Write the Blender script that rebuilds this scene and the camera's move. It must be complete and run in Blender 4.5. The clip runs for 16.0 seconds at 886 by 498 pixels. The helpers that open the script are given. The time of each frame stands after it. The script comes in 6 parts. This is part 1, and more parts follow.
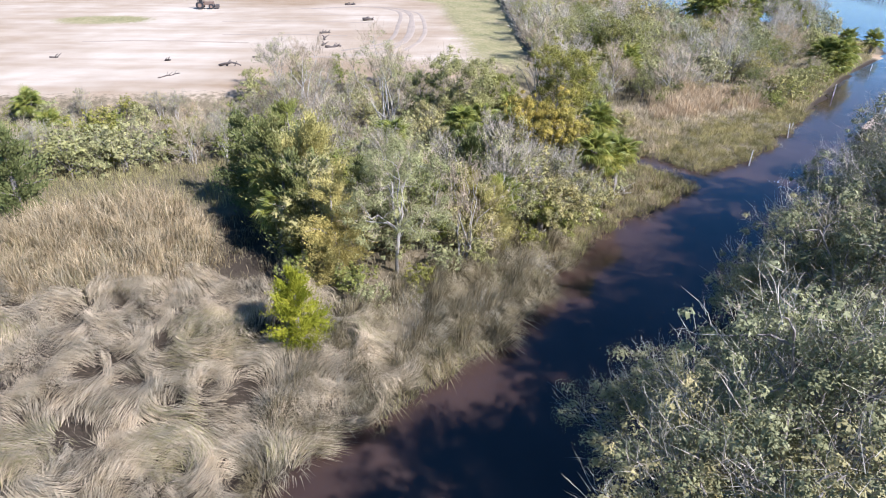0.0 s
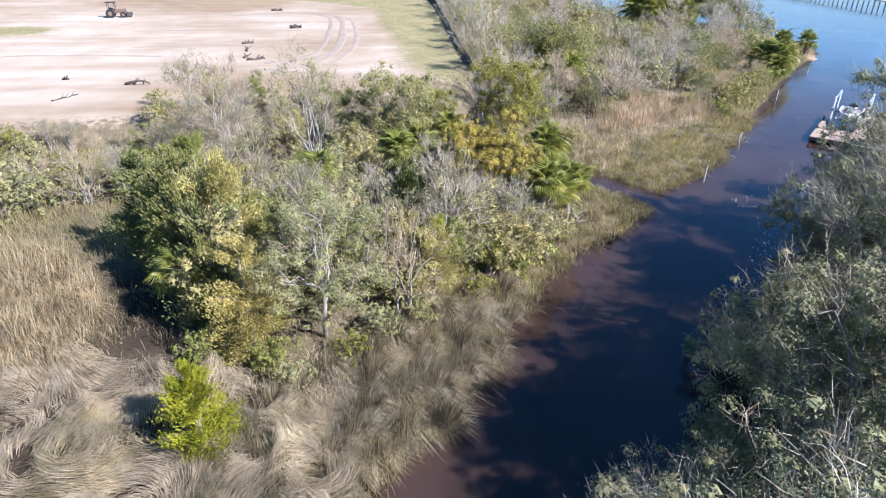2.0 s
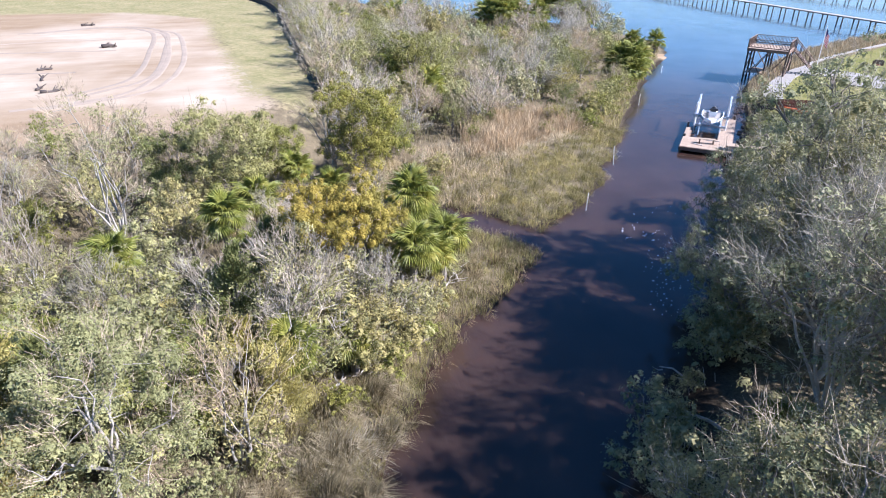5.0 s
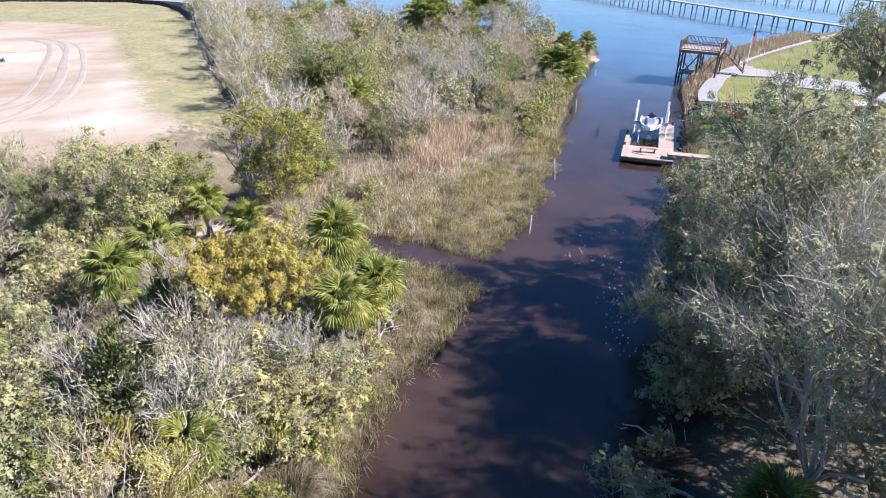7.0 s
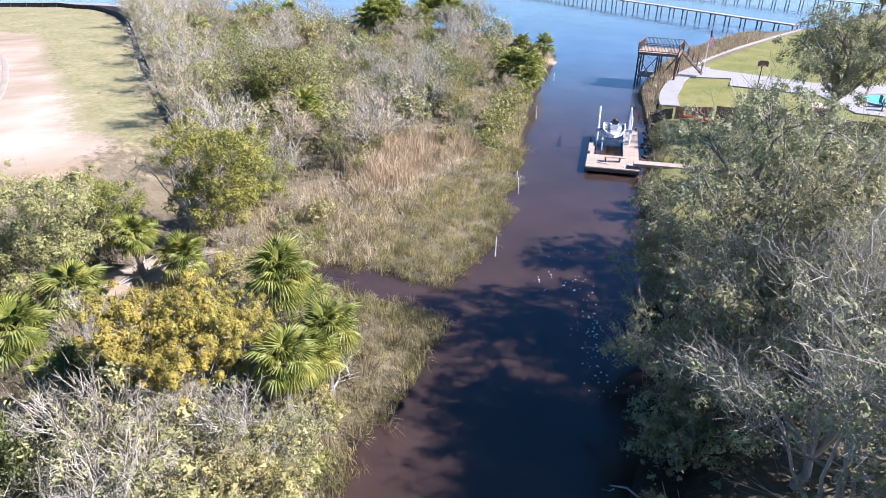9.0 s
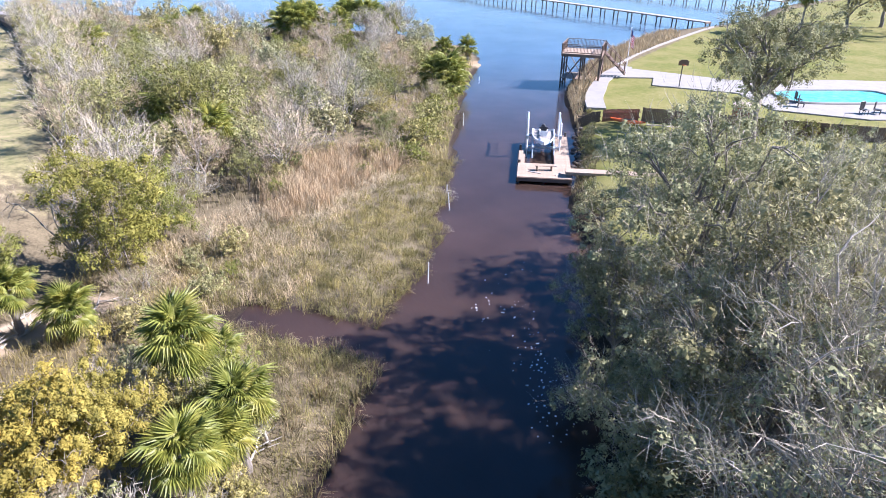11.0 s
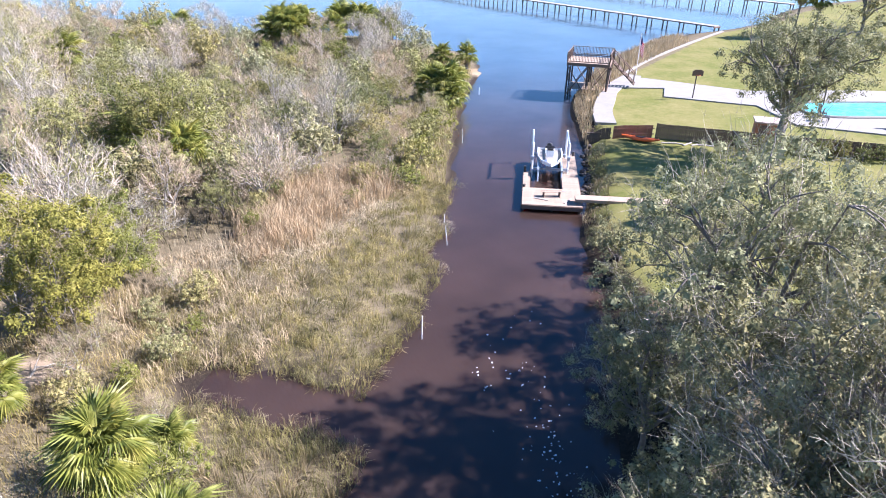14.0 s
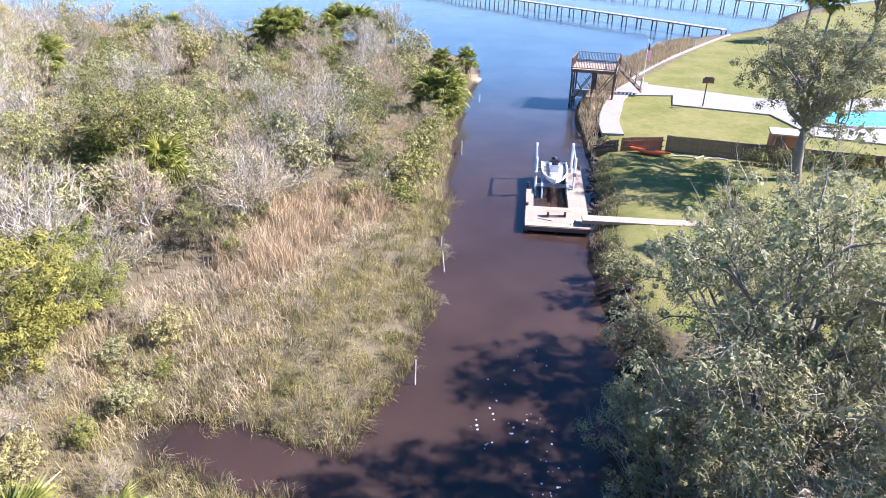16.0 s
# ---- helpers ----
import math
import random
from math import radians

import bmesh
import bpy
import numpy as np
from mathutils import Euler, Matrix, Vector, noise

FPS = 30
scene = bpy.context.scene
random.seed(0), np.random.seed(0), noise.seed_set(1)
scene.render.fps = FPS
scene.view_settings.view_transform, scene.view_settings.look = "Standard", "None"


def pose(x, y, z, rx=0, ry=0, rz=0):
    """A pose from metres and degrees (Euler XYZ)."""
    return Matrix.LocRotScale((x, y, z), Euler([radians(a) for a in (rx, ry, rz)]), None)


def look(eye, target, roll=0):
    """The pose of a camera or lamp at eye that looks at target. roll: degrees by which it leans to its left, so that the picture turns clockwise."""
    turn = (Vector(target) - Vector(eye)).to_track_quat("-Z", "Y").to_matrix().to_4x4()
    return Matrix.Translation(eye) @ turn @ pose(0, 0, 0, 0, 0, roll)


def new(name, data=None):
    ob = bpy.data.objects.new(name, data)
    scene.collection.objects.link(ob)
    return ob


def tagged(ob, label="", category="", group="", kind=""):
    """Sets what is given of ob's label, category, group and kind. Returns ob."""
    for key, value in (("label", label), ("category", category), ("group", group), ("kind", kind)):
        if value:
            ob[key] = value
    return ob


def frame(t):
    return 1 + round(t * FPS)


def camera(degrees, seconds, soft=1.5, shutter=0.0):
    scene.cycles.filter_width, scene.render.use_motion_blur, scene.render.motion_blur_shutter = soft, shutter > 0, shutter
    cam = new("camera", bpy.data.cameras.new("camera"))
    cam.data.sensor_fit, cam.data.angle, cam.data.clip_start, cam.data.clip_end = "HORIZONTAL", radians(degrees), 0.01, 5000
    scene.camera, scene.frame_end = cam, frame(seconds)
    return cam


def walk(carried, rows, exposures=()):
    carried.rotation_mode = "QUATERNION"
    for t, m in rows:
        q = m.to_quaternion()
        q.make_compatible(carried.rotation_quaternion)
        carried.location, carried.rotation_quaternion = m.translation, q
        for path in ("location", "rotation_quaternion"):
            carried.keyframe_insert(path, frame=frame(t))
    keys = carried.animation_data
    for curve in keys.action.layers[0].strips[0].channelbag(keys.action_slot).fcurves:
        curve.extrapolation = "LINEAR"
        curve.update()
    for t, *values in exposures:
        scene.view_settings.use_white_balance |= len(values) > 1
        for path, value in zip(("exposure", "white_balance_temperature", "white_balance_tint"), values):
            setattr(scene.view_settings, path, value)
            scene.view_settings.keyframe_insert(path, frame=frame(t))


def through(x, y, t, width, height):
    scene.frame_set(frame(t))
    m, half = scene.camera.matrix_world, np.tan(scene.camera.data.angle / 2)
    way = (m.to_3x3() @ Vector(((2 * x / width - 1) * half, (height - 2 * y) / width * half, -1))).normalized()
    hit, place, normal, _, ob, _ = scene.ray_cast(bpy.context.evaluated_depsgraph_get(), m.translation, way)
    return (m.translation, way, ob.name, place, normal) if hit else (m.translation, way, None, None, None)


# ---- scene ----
# ---- the camera: a gimbal with a steady tilt, turning as it flies ----
cam = camera(70.4, 16.0, soft=1.0)
PITCH, ROLL = -27.46, 0.42
ROWS = [
    (0.0, 0.018, 0.016, 16.658, 0.95),
    (0.5, 0.040, 1.072, 16.700, -1.55),
    (1.0, 0.144, 2.384, 16.770, -2.56),
    (1.5, 0.299, 3.764, 16.843, -4.53),
    (2.0, 0.510, 5.137, 16.865, -4.49),
    (2.5, 0.687, 6.571, 16.898, -8.81),
    (3.0, 1.001, 7.887, 16.916, -8.77),
    (3.5, 1.284, 9.199, 16.951, -10.56),
    (4.0, 1.634, 10.454, 16.992, -10.59),
    (4.2, 1.796, 10.947, 17.016, -12.86),
    (6.3, 3.671, 15.204, 17.221, -18.35),
    (6.5, 3.826, 15.582, 17.220, -18.34),
    (7.0, 4.232, 16.523, 17.230, -23.03),
    (7.5, 4.609, 17.395, 17.266, -24.24),
    (8.0, 4.972, 18.105, 17.258, -24.23),
    (8.5, 5.315, 18.812, 17.254, -26.50),
    (9.0, 5.637, 19.500, 17.257, -27.03),
    (9.5, 5.997, 20.149, 17.288, -33.56),
    (9.7, 6.149, 20.390, 17.291, -33.75),
    (12.0, 8.449, 23.535, 17.340, -33.84),
    (12.5, 8.910, 24.217, 17.343, -33.87),
    (13.0, 9.360, 24.885, 17.351, -33.88),
    (13.5, 9.824, 25.550, 17.361, -33.87),
    (14.0, 10.330, 26.251, 17.376, -33.86),
    (14.5, 10.838, 26.909, 17.391, -33.84),
    (15.0, 11.346, 27.587, 17.406, -33.84),
    (15.5, 11.823, 28.232, 17.406, -33.83),
    (16.0, 12.306, 28.832, 17.408, -33.78),
]


def gimbal(x, y, z, yaw):
    p, a = radians(PITCH), radians(yaw)
    way = Vector((-math.sin(a) * math.cos(p), math.cos(a) * math.cos(p), math.sin(p)))
    eye = Vector((x, y, z))
    return look(eye, eye + way, ROLL)


walk(cam, [(t, gimbal(x, y, z, yaw)) for t, x, y, z, yaw in ROWS],
     [(0.0, 1.28, 5850, 20), (4.0, 1.42, 5900, 22), (8.0, 1.46, 5950, 23), (9.5, 1.56, 6000, 24), (12.5, 1.70, 6050, 26), (16.0, 1.74, 6050, 26)])

# ---- world, sun, exposure ----
SUN_EL, SUN_X, SUN_Y = 40.0, 0.83, -0.556  # the sun stands over there
world = bpy.data.worlds.new("world")
scene.world = world
world.use_nodes = True
wn = world.node_tree
sky = wn.nodes.new("ShaderNodeTexSky")
sky.sky_type, sky.sun_disc = "NISHITA", False
sky.sun_elevation, sky.sun_rotation = radians(SUN_EL), math.atan2(SUN_X, SUN_Y)
sky.air_density, sky.dust_density, sky.ozone_density = 1.0, 0.05, 3.0
deep = wn.nodes.new("ShaderNodeHueSaturation")
deep.inputs["Saturation"].default_value = 1.3
wn.links.new(sky.outputs[0], deep.inputs["Color"])
wn.links.new(deep.outputs[0], wn.nodes["Background"].inputs[0])
wn.nodes["Background"].inputs[1].default_value = 0.072
sun = new("sun", bpy.data.lights.new("sun", "SUN"))
sun.data.energy, sun.data.angle, sun.data.color = 5.0, radians(0.53), (1.0, 0.97, 0.935)
sun.matrix_world = look((60, -40, 60), (60 - SUN_X, -40 - SUN_Y, 60 - math.tan(radians(SUN_EL))))

# ---- materials ----
def nodes_of(name):
    m = bpy.data.materials.new(name)
    m.use_nodes = True
    return m, m.node_tree, m.node_tree.nodes["Principled BSDF"]


def noise_node(nt, scale, detail=4.0, rough=0.6, vec=None):
    n = nt.nodes.new("ShaderNodeTexNoise")
    n.inputs["Scale"].default_value, n.inputs["Detail"].default_value, n.inputs["Roughness"].default_value = scale, detail, rough
    if vec is None:
        g = nt.nodes.new("ShaderNodeNewGeometry")
        vec = g.outputs["Position"]
    nt.links.new(vec, n.inputs["Vector"])
    return n.outputs["Fac"]


def ramp(nt, fac, stops):
    r = nt.nodes.new("ShaderNodeValToRGB")
    e = r.color_ramp.elements
    e[0].position, e[0].color = stops[0][0], (*stops[0][1], 1)
    e[1].position, e[1].color = stops[-1][0], (*stops[-1][1], 1)
    for p, c in stops[1:-1]:
        k = e.new(p)
        k.color = (*c, 1)
    nt.links.new(fac, r.inputs[0])
    return r.outputs[0]


def mix(nt, fac, a, b, mode="MIX"):
    m = nt.nodes.new("ShaderNodeMix")
    m.data_type, m.blend_type = "RGBA", mode
    for s, v in ((0, fac), (6, a), (7, b)):
        if isinstance(v, (int, float)):
            m.inputs[s].default_value = v
        elif isinstance(v, tuple):
            m.inputs[s].default_value = (*v, 1)
        else:
            nt.links.new(v, m.inputs[s])
    return m.outputs[2]


def bump(nt, bsdf, height, strength, dist):
    b = nt.nodes.new("ShaderNodeBump")
    b.inputs["Strength"].default_value, b.inputs["Distance"].default_value = strength, dist
    nt.links.new(height, b.inputs["Height"])
    nt.links.new(b.outputs[0], bsdf.inputs["Normal"])


def plain(name, col, rough=0.7, metal=0.0, vary=0.25, scale=6.0, bumpy=0.2):
    """Weathered paint, timber or metal: a base colour with blotches and grain."""
    m, nt, p = nodes_of(name)
    tc = nt.nodes.new("ShaderNodeTexCoord").outputs["Object"]
    big, fine = noise_node(nt, scale * 0.3, 3, vec=tc), noise_node(nt, scale * 4, 5, vec=tc)
    lo, hi = tuple(c * (1 - vary) for c in col), tuple(min(1, c * (1 + vary)) for c in col)
    c = mix(nt, 0.5, ramp(nt, big, [(0.3, lo), (0.7, hi)]), ramp(nt, fine, [(0.3, lo), (0.7, hi)]))
    oi = nt.nodes.new("ShaderNodeObjectInfo").outputs["Random"]
    c = mix(nt, 1.0, c, ramp(nt, oi, [(0.0, (1 - vary * 0.6,) * 3), (1.0, (1, 1, 1))]), "MULTIPLY")
    nt.links.new(c, p.inputs["Base Color"])
    p.inputs["Roughness"].default_value, p.inputs["Metallic"].default_value = rough, metal
    if bumpy:
        bump(nt, p, fine, bumpy, 0.02)
    return m


def leafy(name, cols, rough=0.5, spec=0.3, through=0.3, spread=0.12, patch=(0.9, 0.78, 1.12), calm=0.62):
    """Foliage: each leaf takes its own tint, each plant its own shade; some light passes through."""
    m, nt, p = nodes_of(name)
    isl = nt.nodes.new("ShaderNodeNewGeometry").outputs["Random Per Island"]
    k = len(cols)
    mean = [sum(c[i] for c in cols) / k for i in range(3)]
    cols = [tuple(mean[i] + (c[i] - mean[i]) * calm for i in range(3)) for c in cols]
    tuft = nt.nodes.new("ShaderNodeMapRange")
    tuft.inputs[1].default_value, tuft.inputs[2].default_value, tuft.inputs[4].default_value = 0.32, 0.68, 0.74
    nt.links.new(noise_node(nt, 1.5, 4, 0.6), tuft.inputs[0])
    own = nt.nodes.new("ShaderNodeMath")
    own.operation, own.inputs[1].default_value = "MULTIPLY_ADD", 0.26
    nt.links.new(isl, own.inputs[0])
    nt.links.new(tuft.outputs[0], own.inputs[2])
    c = ramp(nt, own.outputs[0], [(i / (k - 1), cols[i]) for i in range(k)])
    oi = nt.nodes.new("ShaderNodeObjectInfo").outputs["Random"]
    c = mix(nt, 1.0, c, ramp(nt, oi, [(0.0, (1 - spread, 1 - spread * 0.8, 1 - spread)), (0.5, (1, 1, 1)), (1.0, (1 + spread, 1, 1 - spread))]), "MULTIPLY")
    c = mix(nt, 1.0, c, ramp(nt, noise_node(nt, patch[0], 3), [(0.35, (patch[1], patch[1] * 1.03, patch[1])), (0.65, (patch[2], patch[2] * 0.97, patch[2] * 0.9))]), "MULTIPLY")
    nt.links.new(c, p.inputs["Base Color"])
    p.inputs["Roughness"].default_value, p.inputs["Specular IOR Level"].default_value = rough, spec
    tr = nt.nodes.new("ShaderNodeBsdfTranslucent")
    nt.links.new(c, tr.inputs["Color"])
    ms = nt.nodes.new("ShaderNodeMixShader")
    ms.inputs[0].default_value = through
    nt.links.new(p.outputs[0], ms.inputs[1])
    nt.links.new(tr.outputs[0], ms.inputs[2])
    nt.links.new(ms.outputs[0], nt.nodes["Material Output"].inputs["Surface"])
    return m


def ground_material():
    m, nt, p = nodes_of("ground_cover")
    att = nt.nodes.new("ShaderNodeVertexColor")
    att.layer_name = "cover"
    sep = nt.nodes.new("ShaderNodeSeparateColor")
    nt.links.new(att.outputs[0], sep.inputs[0])
    n1, n2, n3 = noise_node(nt, 0.25, 5), noise_node(nt, 1.7, 5, 0.65), noise_node(nt, 9.0, 5, 0.7)
    # marsh and dry ground between the plants
    marsh = mix(nt, 0.5, ramp(nt, n2, [(0.3, (0.075, 0.06, 0.035)), (0.7, (0.20, 0.165, 0.10))]), ramp(nt, n3, [(0.3, (0.055, 0.045, 0.028)), (0.7, (0.24, 0.20, 0.13))]))
    # graded sand: streaks drawn across it by machines
    mp = nt.nodes.new("ShaderNodeMapping")
    mp.inputs["Scale"].default_value, mp.inputs["Rotation"].default_value = (0.03, 0.22, 1), (0, 0, radians(8))
    nt.links.new(nt.nodes.new("ShaderNodeNewGeometry").outputs["Position"], mp.inputs[0])
    streak = noise_node(nt, 1.0, 6, 0.65, mp.outputs[0])
    sand = mix(nt, 0.65, ramp(nt, n1, [(0.35, (0.33, 0.27, 0.195)), (0.6, (0.47, 0.415, 0.335))]), ramp(nt, streak, [(0.32, (0.34, 0.27, 0.19)), (0.6, (0.50, 0.445, 0.365))]))
    sand = mix(nt, 1.0, sand, ramp(nt, noise_node(nt, 0.035, 4), [(0.38, (0.62, 0.53, 0.42)), (0.60, (0.93, 0.905, 0.87))]), "MULTIPLY")
    lawn = mix(nt, 0.5, ramp(nt, n1, [(0.38, (0.115, 0.135, 0.028)), (0.62, (0.225, 0.20, 0.078))]), ramp(nt, n2, [(0.3, (0.095, 0.11, 0.022)), (0.7, (0.22, 0.20, 0.075))]))
    thin = mix(nt, 0.5, ramp(nt, n2, [(0.35, (0.13, 0.15, 0.05)), (0.65, (0.33, 0.27, 0.15))]), ramp(nt, n1, [(0.3, (0.15, 0.155, 0.06)), (0.7, (0.34, 0.28, 0.16))]))
    wob = nt.nodes.new("ShaderNodeMath")
    wob.operation, wob.inputs[1].default_value, wob.inputs[2].default_value = "MULTIPLY_ADD", 0.9, -0.45
    nt.links.new(n2, wob.inputs[0])

    def edge(ch):
        a = nt.nodes.new("ShaderNodeMath")
        a.operation = "ADD"
        nt.links.new(sep.outputs[ch], a.inputs[0])
        nt.links.new(wob.outputs[0], a.inputs[1])
        s = nt.nodes.new("ShaderNodeMapRange")
        s.interpolation_type = "SMOOTHSTEP"
        s.inputs[1].default_value, s.inputs[2].default_value = 0.35, 0.65
        nt.links.new(a.outputs[0], s.inputs[0])
        return s.outputs[0]

    # cover alpha: wet mud at the banks, and shade painted dark elsewhere
    wet_shade = nt.nodes.new("ShaderNodeMapRange")
    wet_shade.inputs[1].default_value, wet_shade.inputs[2].default_value = 0.2, 0.8
    nt.links.new(att.outputs[1], wet_shade.inputs[0])
    marsh = mix(nt, wet_shade.outputs[0], marsh, ramp(nt, n3, [(0.3, (0.014, 0.011, 0.008)), (0.7, (0.05, 0.037, 0.026))]))
    c = mix(nt, edge(0), marsh, sand)
    c = mix(nt, edge(2), c, thin)
    c = mix(nt, edge(1), c, lawn)
    nt.links.new(c, p.inputs["Base Color"])
    p.inputs["Roughness"].default_value, p.inputs["Specular IOR Level"].default_value = 0.95, 0.15
    bump(nt, p, n3, 0.5, 0.06)
    return m


def water_material():
    m, nt, p = nodes_of("tannin_water")
    big = noise_node(nt, 0.12, 3)
    c = ramp(nt, big, [(0.3, (0.034, 0.0215, 0.0165)), (0.7, (0.056, 0.0355, 0.028))])
    # far out, the sky's blue reflection is mixed into the base colour
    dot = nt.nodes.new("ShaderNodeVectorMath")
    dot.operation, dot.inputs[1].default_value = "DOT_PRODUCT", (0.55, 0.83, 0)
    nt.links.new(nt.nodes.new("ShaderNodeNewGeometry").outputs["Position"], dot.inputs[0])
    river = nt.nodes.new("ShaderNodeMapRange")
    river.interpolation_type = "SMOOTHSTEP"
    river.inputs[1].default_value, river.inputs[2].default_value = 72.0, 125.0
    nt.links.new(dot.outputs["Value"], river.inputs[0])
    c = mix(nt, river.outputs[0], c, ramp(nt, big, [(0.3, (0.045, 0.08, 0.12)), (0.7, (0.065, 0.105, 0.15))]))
    nt.links.new(c, p.inputs["Base Color"])
    p.inputs["Roughness"].default_value, p.inputs["IOR"].default_value = 0.10, 1.33
    p.subsurface_method = "BURLEY"
    p.inputs["Subsurface Weight"].default_value, p.inputs["Subsurface Scale"].default_value = 1.0, 0.55
    p.inputs["Subsurface Radius"].default_value = (1.0, 0.8, 0.6)
    mp = nt.nodes.new("ShaderNodeMapping")
    mp.inputs["Scale"].default_value, mp.inputs["Rotation"].default_value = (1.0, 0.45, 1), (0, 0, radians(-30))
    nt.links.new(nt.nodes.new("ShaderNodeNewGeometry").outputs["Position"], mp.inputs[0])
    rip = mix(nt, 0.4, noise_node(nt, 1.6, 3, 0.55, mp.outputs[0]), noise_node(nt, 6.0, 3, 0.55, mp.outputs[0]))
    bump(nt, p, rip, 0.25, 0.05)
    return m


M_GROUND, M_WATER = ground_material(), water_material()
M_BARK = plain("grey_bark", (0.22, 0.195, 0.17), 0.9, vary=0.35, scale=5, bumpy=0.6)
M_PALEBARK = plain("pale_bark", (0.37, 0.345, 0.30), 0.85, vary=0.35, scale=5, bumpy=0.5)
M_TWIG = leafy("grey_twigs", [(0.20, 0.178, 0.143), (0.31, 0.28, 0.23), (0.44, 0.402, 0.338)], 0.9, 0.1, 0.05, calm=1.1)
M_TANTWIG = leafy("tan_twigs", [(0.28, 0.22, 0.15), (0.40, 0.33, 0.24), (0.53, 0.46, 0.35)], 0.9, 0.1, 0.1, calm=1.1)
M_PALETWIG = leafy("pale_twigs", [(0.275, 0.24, 0.20), (0.41, 0.37, 0.315), (0.54, 0.495, 0.43)], 0.9, 0.1, 0.08, calm=1.1)
M_OAK = leafy("oak_leaves", [(0.070, 0.082, 0.033), (0.165, 0.173, 0.083), (0.347, 0.341, 0.192), (0.539, 0.515, 0.323)], 0.7, 0.12, 0.18)
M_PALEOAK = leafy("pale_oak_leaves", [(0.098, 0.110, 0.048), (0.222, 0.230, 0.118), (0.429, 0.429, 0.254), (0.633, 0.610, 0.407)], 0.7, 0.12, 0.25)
M_MYRTLE = leafy("myrtle_leaves", [(0.10, 0.112, 0.04), (0.215, 0.215, 0.08), (0.37, 0.355, 0.145), (0.53, 0.495, 0.25)], 0.7, 0.12, 0.17)
M_GREYLEAF = leafy("grey_green_leaves", [(0.12, 0.125, 0.055), (0.235, 0.237, 0.108), (0.365, 0.36, 0.175), (0.50, 0.488, 0.265)], 0.7, 0.12, 0.17)
M_YELLOWGREEN = leafy("yellow_green_leaves", [(0.085, 0.105, 0.024), (0.165, 0.185, 0.045), (0.25, 0.265, 0.072), (0.34, 0.335, 0.115)], 0.7, 0.12, 0.2)
M_OCHRE = leafy("ochre_needles", [(0.14, 0.122, 0.028), (0.27, 0.232, 0.052), (0.40, 0.345, 0.088), (0.50, 0.44, 0.145)], 0.75, 0.1, 0.28, 0.1)
M_OLIVEGOLD = leafy("olive_gold_needles", [(0.18, 0.168, 0.055), (0.325, 0.30, 0.10), (0.47, 0.43, 0.165), (0.585, 0.54, 0.25)], 0.75, 0.1, 0.22)
M_CEDAR = leafy("cedar_needles", [(0.066, 0.088, 0.030), (0.13, 0.155, 0.056), (0.22, 0.235, 0.092), (0.33, 0.32, 0.135)], 0.75, 0.1, 0.22)
M_BRIGHT = leafy("bright_cedar_needles", [(0.09, 0.125, 0.012), (0.19, 0.235, 0.02), (0.30, 0.335, 0.035), (0.40, 0.41, 0.06)], 0.75, 0.1, 0.28)
M_PALM = leafy("palm_fronds", [(0.08, 0.105, 0.02), (0.165, 0.195, 0.04), (0.29, 0.31, 0.075), (0.44, 0.43, 0.14)], 0.45, 0.3, 0.35, calm=1.1)
M_DEADPALM = leafy("dead_fronds", [(0.22, 0.17, 0.11), (0.34, 0.28, 0.19), (0.44, 0.37, 0.27)], 0.8, 0.1, 0.2, calm=1.1)
M_CORD = leafy("dry_cordgrass", [(0.27, 0.245, 0.18), (0.395, 0.365, 0.285), (0.50, 0.465, 0.375), (0.61, 0.57, 0.475)], 0.75, 0.12, 0.4, 0.1, (0.7, 0.62, 1.15), calm=1.1)
M_CORDGREEN = leafy("greenish_cordgrass", [(0.23, 0.21, 0.105), (0.31, 0.285, 0.145), (0.37, 0.34, 0.185), (0.45, 0.41, 0.25)], 0.75, 0.12, 0.4, 0.1, (0.6, 0.68, 1.15), calm=1.1)
M_SEDGE = leafy("brown_sedge", [(0.11, 0.09, 0.055), (0.19, 0.16, 0.095), (0.30, 0.26, 0.17), (0.43, 0.38, 0.27)], 0.75, 0.15, 0.25, 0.1, (0.6, 0.65, 1.15), calm=1.1)
M_REED = leafy("tan_reeds", [(0.28, 0.21, 0.125), (0.41, 0.32, 0.20), (0.52, 0.42, 0.28), (0.60, 0.51, 0.37)], 0.75, 0.15, 0.3, 0.1, (0.9, 0.6, 1.15), calm=1.1)
M_RUSTREED = leafy("rusty_reeds", [(0.30, 0.228, 0.145), (0.435, 0.34, 0.225), (0.54, 0.44, 0.305), (0.62, 0.535, 0.40)], 0.8, 0.1, 0.3, 0.1, (0.8, 0.8, 1.1), calm=1.1)
M_MARSH = leafy("marsh_grass", [(0.134, 0.126, 0.052), (0.24, 0.224, 0.09), (0.36, 0.328, 0.152), (0.50, 0.448, 0.25)], 0.75, 0.15, 0.3, 0.1, (0.6, 0.6, 1.2), calm=1.1)
M_DRYGRASS = leafy("dry_grass", [(0.30, 0.25, 0.17), (0.43, 0.37, 0.26), (0.54, 0.47, 0.34), (0.62, 0.56, 0.43)], 0.8, 0.1, 0.25, 0.1, (0.5, 0.7, 1.1), calm=1.1)
M_CONCRETE = plain("pale_concrete", (0.275, 0.262, 0.24), 0.85, vary=0.18, scale=3)
M_DECK = plain("weathered_decking", (0.38, 0.29, 0.215), 0.8, vary=0.25, scale=6)
M_DARKWOOD = plain("dark_wet_timber", (0.075, 0.06, 0.05), 0.8, vary=0.4, scale=6)
M_BROWNWOOD = plain("brown_timber", (0.17, 0.115, 0.085), 0.8, vary=0.3, scale=6)
